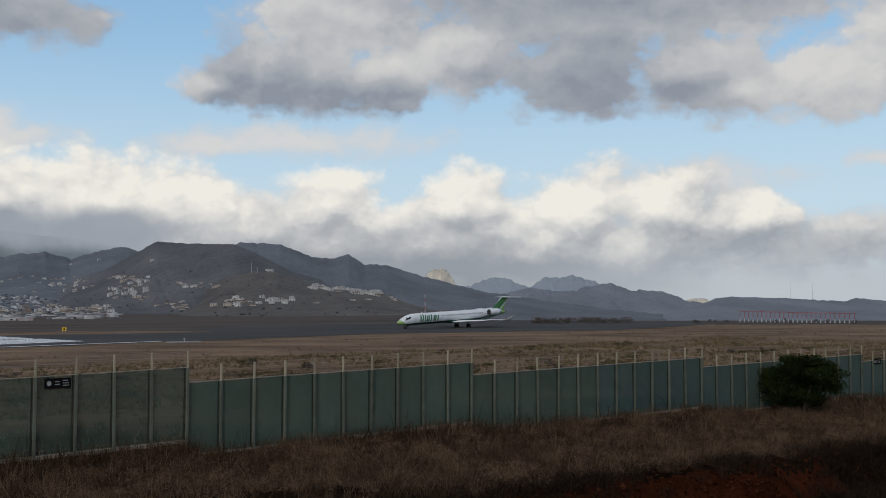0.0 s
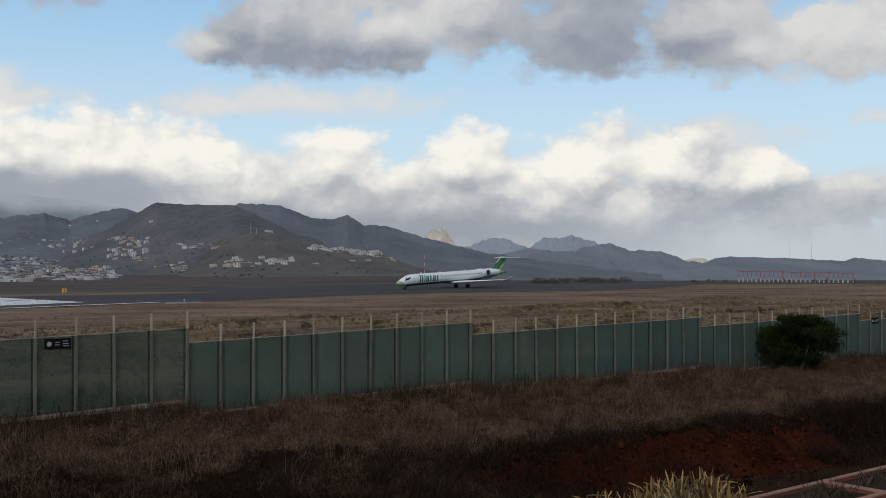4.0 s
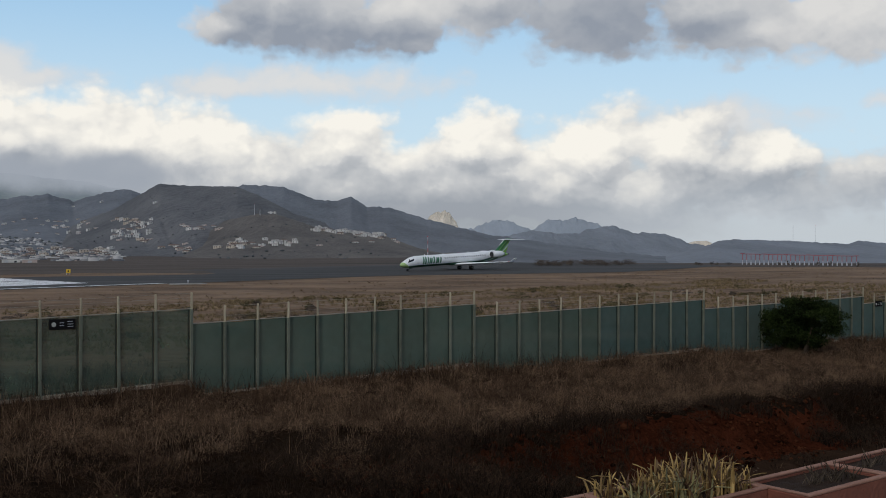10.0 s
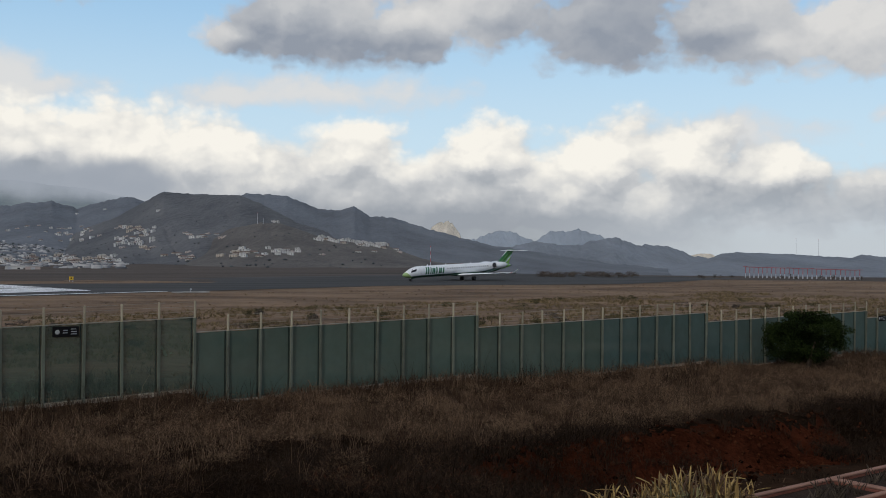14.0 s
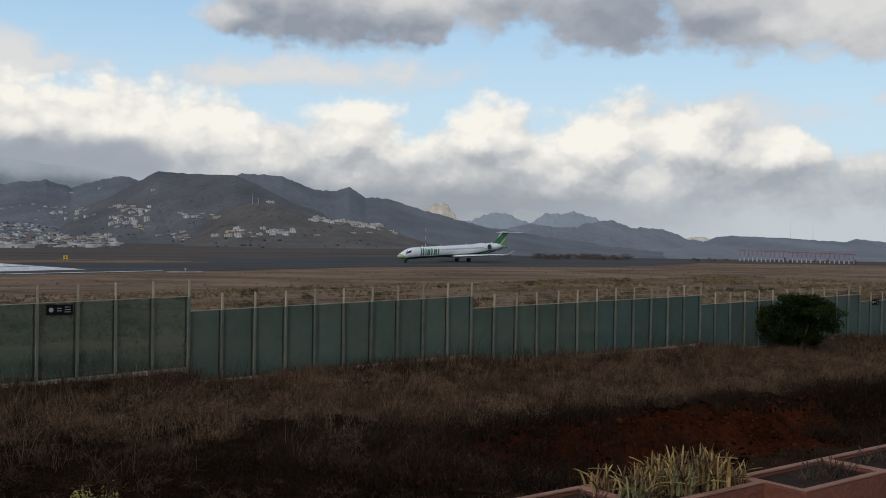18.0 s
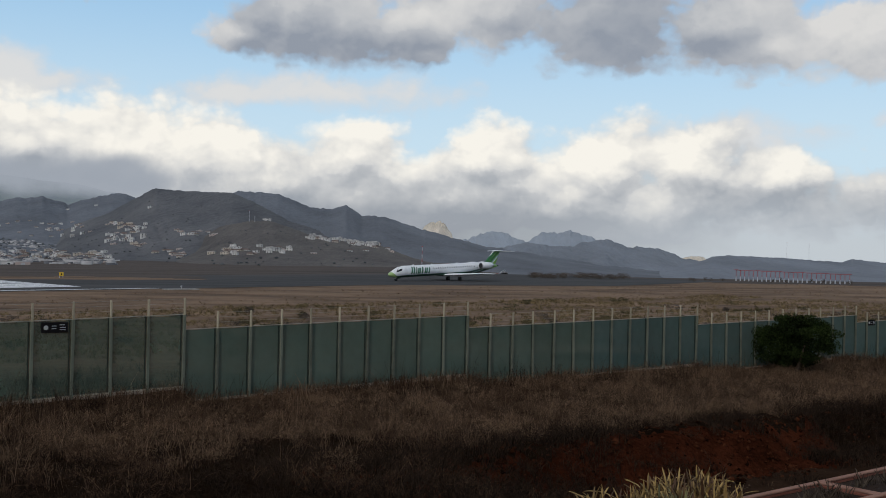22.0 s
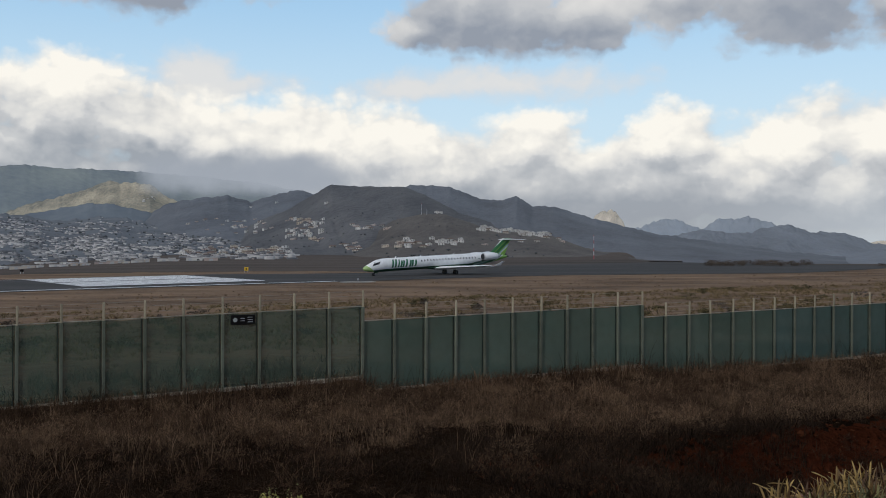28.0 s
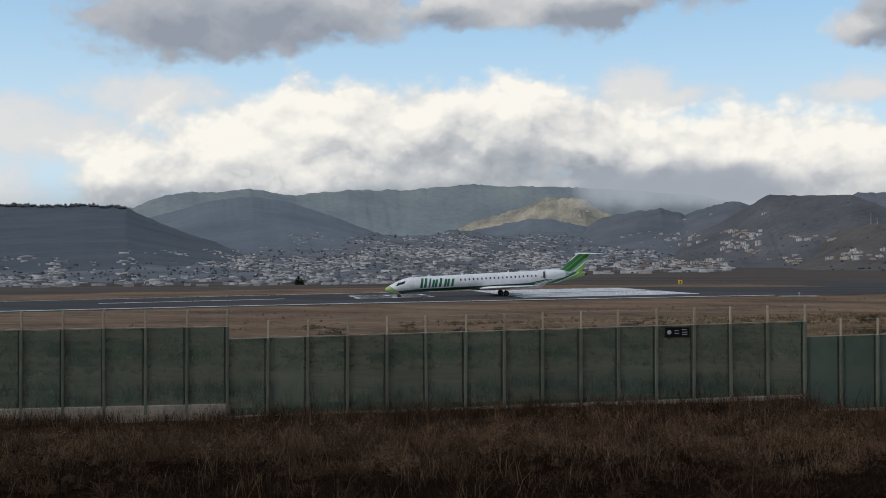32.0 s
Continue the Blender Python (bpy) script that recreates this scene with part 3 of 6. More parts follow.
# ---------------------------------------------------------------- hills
# Distance haze is put into these base colours: bluer and paler further off.
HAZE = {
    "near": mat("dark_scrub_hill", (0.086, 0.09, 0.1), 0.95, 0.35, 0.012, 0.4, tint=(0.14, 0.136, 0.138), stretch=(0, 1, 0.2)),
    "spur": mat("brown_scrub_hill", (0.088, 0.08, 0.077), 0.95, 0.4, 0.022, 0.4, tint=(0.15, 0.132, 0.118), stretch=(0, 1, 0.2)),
    "mid": mat("hazed_grey_hill", (0.12, 0.127, 0.142), 0.95, 0.3, 0.008, 0.3, stretch=(0, 1, 0.45)),
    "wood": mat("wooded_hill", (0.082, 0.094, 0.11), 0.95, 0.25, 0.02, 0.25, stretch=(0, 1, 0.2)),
    # The lighter green tint stands in for patches of light on the mountain.
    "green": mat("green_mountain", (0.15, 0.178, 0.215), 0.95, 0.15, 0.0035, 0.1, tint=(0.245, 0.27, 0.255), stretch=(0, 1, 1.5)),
    # Cloud shadow is painted into this slate blue; no cloud casts it.
    "shade": mat("painted_shade_hill", (0.108, 0.128, 0.162), 0.95, 0.15, 0.004, 0.05, tint=(0.165, 0.187, 0.205), stretch=(0, 1, 0.6)),
    "far": mat("hazed_blue_mountain", (0.17, 0.183, 0.205), 0.95, 0.25, 0.006, 0.5, stretch=(0, 1, 0.2)),
    "farther": mat("hazed_pale_mountain", (0.255, 0.28, 0.315), 0.95, 0.16, 0.005, 0.3, stretch=(0, 1, 0.2)),
    # Sun through cloud gaps is painted into the next two base colours.
    "ochre": mat("painted_sun_ochre_hill", (0.13, 0.155, 0.15), 0.95, 0.3, 0.014, 0.5, tint=(0.55, 0.465, 0.34), stretch=(0, 1, 0.6)),
    "sunpatch": mat("painted_sun_peak", (0.55, 0.47, 0.38), 0.95, 0.35, 0.02, 0.8, tint=(0.85, 0.74, 0.6), stretch=(0, 1, 0.2)),
    "plain": mat("hazed_town_slope", (0.1, 0.113, 0.137), 0.95, 0.25, 0.01, 0.3, tint=(0.17, 0.178, 0.188), stretch=(0, 1, 0.6)),
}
RIDGES = {}


def ridge(name, crest, r_crest, r_front, haze, label, rough=0.05, steep=1.3, fade=2.5, gully=0.2, base=-9.0):
    """A hill: crest as bearings (to the left) and angles of height, its foot at r_front and its top at r_crest."""
    ca, ce = np.array(crest).T
    order = np.argsort(ca)
    ca, ce = ca[order], ce[order]

    def crest_z(az, k=1.0):
        e = np.interp(az, ca, ce)
        e = e + k * rough * (2 * (fbm(az * 1.3 + r_crest, az * 0 + 3.3, 5) - 0.5) + 1.6 * (fbm(az * 5 + r_crest, az * 0 + 8.3, 4) - 0.5))
        out = np.maximum(np.maximum(ca[0] - az, az - ca[-1]), 0)
        return r_crest * np.tan(np.radians(e - out * 1.2))

    def surface(az, r):
        t = (r - r_front) / (r_crest - r_front)
        zc = crest_z(az, np.clip(t, 0, 1) ** 6)
        g = 1 - 2.4 * np.abs(fbm(az * r_crest / 11000.0 + 0.7 * t + 40, t * 0.5 + 11 + r_crest / 97.0, 4) - 0.5)
        up = base + (zc - base) * np.clip(t, 0, 1) ** steep
        g = g + 0.5 * (1 - 2.6 * np.abs(fbm(az * r_crest / 4200.0 - 1.1 * t + 4, t * 0.6 + 31 + r_crest / 61.0, 4) - 0.5))
        up = up - (zc - base) * gully * g * np.clip(t, 0, 1) * np.clip(1 - t, 0, 1) * 2
        down = zc - (zc + 200) * np.clip((t - 1) * 1.6, 0, 1)
        return EYE + np.where(t <= 1, up, down)

    az = np.arange(ca[0] - fade, ca[-1] + fade, 0.09)
    t = np.concatenate([np.linspace(0, 1, 44), [1.08, 1.2, 1.4]])
    A, T = np.meshgrid(az, t, indexing="ij")
    R = r_front + T * (r_crest - r_front)
    me = grid_mesh(name, -R * np.sin(np.radians(A)), R * np.cos(np.radians(A)), surface(A, R))
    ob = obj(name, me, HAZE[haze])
    RIDGES[name] = (surface, r_front, r_crest)
    return tagged(ob, label, "mountain" if "mount" in label else "hill", kind="structure")


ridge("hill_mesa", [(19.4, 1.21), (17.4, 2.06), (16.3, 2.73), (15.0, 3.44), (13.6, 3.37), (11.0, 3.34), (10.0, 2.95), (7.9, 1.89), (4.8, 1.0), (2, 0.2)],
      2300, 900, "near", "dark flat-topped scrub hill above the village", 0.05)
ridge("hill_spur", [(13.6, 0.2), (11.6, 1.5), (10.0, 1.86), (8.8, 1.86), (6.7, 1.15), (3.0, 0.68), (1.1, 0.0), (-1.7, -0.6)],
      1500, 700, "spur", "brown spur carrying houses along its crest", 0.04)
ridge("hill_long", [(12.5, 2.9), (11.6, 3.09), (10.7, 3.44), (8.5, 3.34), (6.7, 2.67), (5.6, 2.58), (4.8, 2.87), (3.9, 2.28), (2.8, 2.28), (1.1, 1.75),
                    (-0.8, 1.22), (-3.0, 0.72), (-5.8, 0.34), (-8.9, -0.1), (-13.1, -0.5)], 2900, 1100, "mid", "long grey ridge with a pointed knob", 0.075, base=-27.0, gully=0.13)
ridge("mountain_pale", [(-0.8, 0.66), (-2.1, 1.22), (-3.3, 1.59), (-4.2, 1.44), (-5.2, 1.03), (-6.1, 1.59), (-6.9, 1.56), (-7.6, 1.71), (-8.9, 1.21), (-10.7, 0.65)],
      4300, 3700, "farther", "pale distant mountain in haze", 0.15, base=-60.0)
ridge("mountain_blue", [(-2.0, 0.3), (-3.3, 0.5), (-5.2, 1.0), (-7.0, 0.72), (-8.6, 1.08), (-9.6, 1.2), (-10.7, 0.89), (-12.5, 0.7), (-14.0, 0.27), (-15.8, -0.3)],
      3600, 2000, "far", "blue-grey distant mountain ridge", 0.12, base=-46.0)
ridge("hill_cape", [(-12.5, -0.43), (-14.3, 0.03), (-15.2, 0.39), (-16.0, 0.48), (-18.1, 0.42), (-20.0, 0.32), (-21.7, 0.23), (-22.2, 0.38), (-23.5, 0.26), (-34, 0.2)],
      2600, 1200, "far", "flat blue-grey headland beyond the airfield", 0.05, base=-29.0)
ridge("mountain_rock", [(1.1, 1.2), (0.7, 1.5), (0.45, 1.8), (0.2, 1.98), (-0.1, 1.9), (-0.35, 2.02), (-0.6, 1.85), (-0.9, 1.5), (-1.1, 1.3), (-1.25, 0.95)], 3900, 3300, "sunpatch", "peak on the mountain, sunlight put into its pale colour", 0.3)
ridge("hill_lit", [(-12.9, 0.1), (-13.9, 0.37), (-14.6, 0.39), (-15.3, 0.03)], 4000, 3700, "sunpatch", "small hill, sunlight put into its pale colour", 0.04, base=-60.0)
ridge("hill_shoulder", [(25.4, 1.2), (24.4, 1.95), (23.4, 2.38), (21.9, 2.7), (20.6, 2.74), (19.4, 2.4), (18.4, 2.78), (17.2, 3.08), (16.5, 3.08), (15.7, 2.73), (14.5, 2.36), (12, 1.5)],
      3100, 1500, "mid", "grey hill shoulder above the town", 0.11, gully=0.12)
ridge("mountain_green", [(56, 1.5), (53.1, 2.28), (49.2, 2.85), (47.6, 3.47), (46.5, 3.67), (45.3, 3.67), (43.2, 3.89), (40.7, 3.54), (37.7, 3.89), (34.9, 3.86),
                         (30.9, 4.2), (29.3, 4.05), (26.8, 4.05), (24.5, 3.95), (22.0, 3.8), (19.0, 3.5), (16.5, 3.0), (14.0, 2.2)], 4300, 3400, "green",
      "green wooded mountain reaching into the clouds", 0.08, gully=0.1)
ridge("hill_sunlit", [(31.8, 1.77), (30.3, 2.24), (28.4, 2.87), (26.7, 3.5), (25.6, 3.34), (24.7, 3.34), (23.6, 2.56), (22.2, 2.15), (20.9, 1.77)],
      3500, 2600, "ochre", "ochre and green hill with terraces, sunlight put into its colour", 0.16, gully=0.28)
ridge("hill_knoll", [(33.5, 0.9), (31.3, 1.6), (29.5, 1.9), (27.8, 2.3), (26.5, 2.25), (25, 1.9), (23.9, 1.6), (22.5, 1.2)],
      3050, 2400, "shade", "knoll before the sunlit hill, cloud shadow put into its dark colour", 0.08, gully=0.1, base=-17.0)
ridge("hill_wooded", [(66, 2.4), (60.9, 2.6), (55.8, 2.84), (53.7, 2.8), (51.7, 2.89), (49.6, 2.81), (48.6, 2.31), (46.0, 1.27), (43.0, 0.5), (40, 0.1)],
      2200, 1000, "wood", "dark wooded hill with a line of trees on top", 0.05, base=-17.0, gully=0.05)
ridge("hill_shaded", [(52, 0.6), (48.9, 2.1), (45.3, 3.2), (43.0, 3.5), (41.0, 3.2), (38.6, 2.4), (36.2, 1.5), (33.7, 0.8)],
      3300, 1500, "shade", "slate-blue hill, cloud shadow put into its dark colour", 0.06, gully=0.04, base=-17.0)
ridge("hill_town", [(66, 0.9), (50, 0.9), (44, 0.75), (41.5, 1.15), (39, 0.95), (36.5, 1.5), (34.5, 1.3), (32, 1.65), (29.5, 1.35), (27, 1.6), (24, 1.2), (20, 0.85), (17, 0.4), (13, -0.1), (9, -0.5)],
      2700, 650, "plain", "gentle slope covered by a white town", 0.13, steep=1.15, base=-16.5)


def make_low_cloud():
    """A bank of low cloud that hides the right shoulder of the green mountain."""
    az = np.radians(np.linspace(-32, -4, 50))
    el = np.radians(np.linspace(1.2, 6.2, 14))
    A, E = np.meshgrid(az, el, indexing="ij")
    R = 3330.0
    m = bpy.data.materials.new("low_cloud")
    m.use_nodes = True
    t = m.node_tree
    n = t.nodes
    n.clear()
    out, em, tr, mix = n.new("ShaderNodeOutputMaterial"), n.new("ShaderNodeEmission"), n.new("ShaderNodeBsdfTransparent"), n.new("ShaderNodeMixShader")
    co, tex = n.new("ShaderNodeTexCoord"), n.new("ShaderNodeTexNoise")
    tex.inputs["Scale"].default_value, tex.inputs["Detail"].default_value = 0.006, 5
    link(t, co.outputs["Object"], tex.inputs["Vector"])
    shift = n.new("ShaderNodeVectorMath")
    shift.operation = "SUBTRACT"
    shift.inputs[1].default_value = (-R * math.sin(radians(18.0)), R * math.cos(radians(18.0)), R * math.tan(radians(3.85)))
    link(t, co.outputs["Object"], shift.inputs[0])
    squash = n.new("ShaderNodeVectorMath")
    squash.operation = "MULTIPLY"
    squash.inputs[1].default_value = (1 / 400, 1 / 400, 1 / 70)
    link(t, shift.outputs[0], squash.inputs[0])
    far = n.new("ShaderNodeVectorMath")
    far.operation = "LENGTH"
    link(t, squash.outputs[0], far.inputs[0])
    dens = n.new("ShaderNodeMath")
    dens.operation = "MULTIPLY_ADD"
    dens.inputs[1].default_value = 1.5
    link(t, tex.outputs["Fac"], dens.inputs[0])
    inv = n.new("ShaderNodeMath")
    inv.operation = "SUBTRACT"
    inv.inputs[0].default_value = 0.62
    link(t, far.outputs["Value"], inv.inputs[1])
    link(t, inv.outputs[0], dens.inputs[2])
    rng = n.new("ShaderNodeMapRange")
    rng.interpolation_type = "SMOOTHSTEP"
    rng.inputs["From Min"].default_value, rng.inputs["From Max"].default_value = 0.0, 0.95
    rng.inputs["To Max"].default_value = 0.93
    link(t, dens.outputs[0], rng.inputs["Value"])
    em.inputs["Color"].default_value = (0.34, 0.375, 0.43, 1)
    link(t, rng.outputs[0], mix.inputs[0])
    link(t, tr.outputs[0], mix.inputs[1])
    link(t, em.outputs[0], mix.inputs[2])
    link(t, mix.outputs[0], out.inputs["Surface"])
    ob = obj("backdrop_low_cloud", grid_mesh("backdrop_low_cloud", R * np.sin(A), R * np.cos(A), R * np.tan(E)), m)
    ob.location = (0, 0, EYE)
    tagged(ob, "grey low cloud lying on the mountain's shoulder", "cloud", kind="structure")


make_low_cloud()


# ---------------------------------------------------------------- the airliner
SQUAT = 0.037                                # the body sits nose-down on its legs by this slope
NOSE = 21.3                                  # the nose lies this far ahead of the main wheels
STATIONS = np.array([                        # metres behind the nose, height of the axis, half width, half height
    (0.0, 1.95, 0.04, 0.04), (0.25, 1.96, 0.34, 0.32), (0.8, 2.02, 0.62, 0.58), (1.6, 2.13, 0.88, 0.86), (2.4, 2.27, 1.06, 1.08),
    (3.2, 2.40, 1.2, 1.24), (4.4, 2.49, 1.31, 1.335), (6.0, 2.52, 1.345, 1.345), (15.0, 2.52, 1.345, 1.345), (27.0, 2.52, 1.345, 1.345),
    (29.0, 2.55, 1.28, 1.28), (31.0, 2.6, 1.1, 1.1), (33.0, 2.67, 0.83, 0.84), (35.0, 2.73, 0.5, 0.52), (36.3, 2.75, 0.24, 0.26), (36.7, 2.76, 0.1, 0.1)])


def skin(a, ang, off=0.0):
    """A point of the fuselage's skin, off metres proud of it; ang: degrees up from the port side."""
    z, hw, hh = (np.interp(a, STATIONS[:, 0], STATIONS[:, k]) for k in (1, 2, 3))
    c, s = math.cos(radians(ang)), math.sin(radians(ang))
    return (NOSE - a, (hw + off) * c, z + (hh + off) * s)


def loft(rings, closed=True):
    bm = bmesh.new()
    rows = [[bm.verts.new(p) for p in ring] for ring in rings]
    m = len(rows[0])
    for r0, r1 in zip(rows, rows[1:]):
        for i in range(m if closed else m - 1):
            bm.faces.new((r0[i], r0[(i + 1) % m], r1[(i + 1) % m], r1[i]))
    if closed:
        bm.faces.new(rows[0])
        bm.faces.new(rows[-1])
    return bm


def patch(a0, a1, g0, g1, off=0.012, lean=0.0, side=1, na=4, ng=5):
    """A painted or glazed piece on the skin; lean: metres that its upper edge lies further aft."""
    rings = []
    for i in range(na + 1):
        row = []
        for j in range(ng + 1):
            f = j / ng
            a = a0 + (a1 - a0) * i / na + lean * f
            x, y, z = skin(a, g0 + (g1 - g0) * f, off)
            row.append((x, y * side, z))
        rings.append(row)
    return loft(rings, closed=False)


def foil(le0, te0, le1, te1, thick0, thick1, axis):
    """A lifting surface between two chords; axis: the direction of its thickness."""
    ax = Vector(axis)
    rings = []
    for le, te, th in ((le0, te0, thick0), (le1, te1, thick1)):
        le, te = Vector(le), Vector(te)
        ring = []
        for f, h in ((0, 0.0), (0.06, 0.32), (0.25, 0.5), (0.55, 0.42), (1, 0.03), (0.55, -0.42), (0.25, -0.5), (0.06, -0.32)):
            ring.append(le.lerp(te, f) + ax * h * th)
        rings.append(ring)
    return loft(rings)


def livery(name, kind):
    """Gloss paint with the green sweeps of the airliner, laid out along its body."""
    m = bpy.data.materials.new(name)
    m.use_nodes = True
    t = m.node_tree
    n = t.nodes
    p = n["Principled BSDF"]
    p.inputs["Roughness"].default_value = 0.32
    co = n.new("ShaderNodeTexCoord")
    sep = n.new("ShaderNodeSeparateXYZ")
    link(t, co.outputs["Object"], sep.inputs[0])

    def num(op, a, b=0.0, c=None):
        v = n.new("ShaderNodeMath")
        v.operation = op
        for k, x in enumerate((a, b, c)):
            if isinstance(x, (int, float)):
                v.inputs[k].default_value = x
            elif x is not None:
                link(t, x, v.inputs[k])
        return v.outputs[0]

    def bands(x, stops):
        r = n.new("ShaderNodeValToRGB")
        r.color_ramp.interpolation = "CONSTANT"
        els = r.color_ramp.elements
        els[0].position, els[0].color = stops[0][0], (*stops[0][1], 1)
        els[1].position, els[1].color = stops[1][0], (*stops[1][1], 1)
        for pos, col in stops[2:]:
            e = els.new(pos)
            e.color = (*col, 1)
        link(t, x, r.inputs[0])
        return r.outputs[0]

    white, dark, green, lime, teal = (0.78, 0.8, 0.81), (0.012, 0.06, 0.03), (0.025, 0.17, 0.05), (0.2, 0.4, 0.07), (0.25, 0.42, 0.5)
    aft = num("SUBTRACT", NOSE, sep.outputs["X"])
    up = num("SUBTRACT", sep.outputs["Z"], num("MULTIPLY_ADD", num("SUBTRACT", aft, 6.0), SQUAT, -0.3))   # height above the body's own datum
    if kind == "body":
        rise = num("MAXIMUM", num("SUBTRACT", aft, 24.0), 0.0)
        line = num("SUBTRACT", up, num("MULTIPLY_ADD", num("MULTIPLY", rise, rise), 0.021, 1.72))
        low = num("MAXIMUM", num("SUBTRACT", 5.0, aft), 0.0)
        line = num("ADD", line, num("MULTIPLY", low, 0.05))
        scaled = num("MULTIPLY_ADD", line, 0.2, 0.5)          # line 0 lies at 0.5
        plain = bands(scaled, [(0.0, dark), (0.5, white)])
        rear = bands(scaled, [(0.0, lime), (0.25, white), (0.275, dark), (0.32, green), (0.365, teal), (0.40, white), (0.425, green), (0.455, teal), (0.475, dark), (0.51, white)])
        mix = n.new("ShaderNodeMix")
        mix.data_type = "RGBA"
        link(t, num("GREATER_THAN", aft, 26.8), mix.inputs["Factor"])
        link(t, plain, mix.inputs["A"])
        link(t, rear, mix.inputs["B"])
        tip = n.new("ShaderNodeMix")
        tip.data_type = "RGBA"
        tip.inputs["B"].default_value = (0.35, 0.5, 0.2, 1)
        link(t, num("LESS_THAN", num("MULTIPLY_ADD", up, 1.3, aft), 4.1), tip.inputs["Factor"])
        link(t, mix.outputs["Result"], tip.inputs["A"])
        col = tip.outputs["Result"]
    else:
        sweep = num("MULTIPLY_ADD", up, -1.35, aft)   # along the fin's slant
        col = bands(num("MULTIPLY_ADD", sweep, 0.1, -2.3), [(0.0, white), (0.36, green), (0.47, lime), (0.50, green), (0.60, lime), (0.64, teal), (0.68, white), (0.71, lime)])
    dirt = n.new("ShaderNodeTexNoise")
    dirt.inputs["Scale"].default_value, dirt.inputs["Detail"].default_value = 0.9, 6
    link(t, co.outputs["Object"], dirt.inputs["Vector"])
    rng = n.new("ShaderNodeMapRange")
    rng.inputs["From Min"].default_value, rng.inputs["From Max"].default_value = 0.3, 0.75
    rng.inputs["To Min"].default_value, rng.inputs["To Max"].default_value = 0.82, 1.0
    link(t, dirt.outputs["Fac"], rng.inputs["Value"])
    mul = n.new("ShaderNodeVectorMath")
    mul.operation = "SCALE"
    link(t, col, mul.inputs[0])
    link(t, rng.outputs[0], mul.inputs["Scale"])
    link(t, mul.outputs[0], p.inputs["Base Color"])
    return m


M_BODY, M_FIN = livery("airliner_paint", "body"), livery("fin_paint", "fin")
M_WHITE = mat("white_gloss_paint", (0.76, 0.77, 0.78), 0.3, 0.08, 0.8)
M_GREY = mat("grey_metal", (0.42, 0.43, 0.45), 0.4, 0.15, 1.5, metal=0.5)
M_GLASS = mat("dark_cabin_glass", (0.018, 0.02, 0.024), 0.12, 0.2, 1.0)
M_LETTER = mat("green_lettering", (0.012, 0.13, 0.06), 0.4, 0.15, 1.0)
M_DOOR = mat("door_seam", (0.66, 0.68, 0.69), 0.4, 0.1, 1.0)
M_STEEL = mat("bare_steel", (0.5, 0.5, 0.5), 0.3, 0.2, 3.0, metal=0.9)
M_RIM = mat("dull_rim", (0.12, 0.12, 0.13), 0.5, 0.2, 3.0, metal=0.5)
M_NAVRED = mat("red_lens", (0.5, 0.02, 0.02), 0.2, 0.1, 1.0)


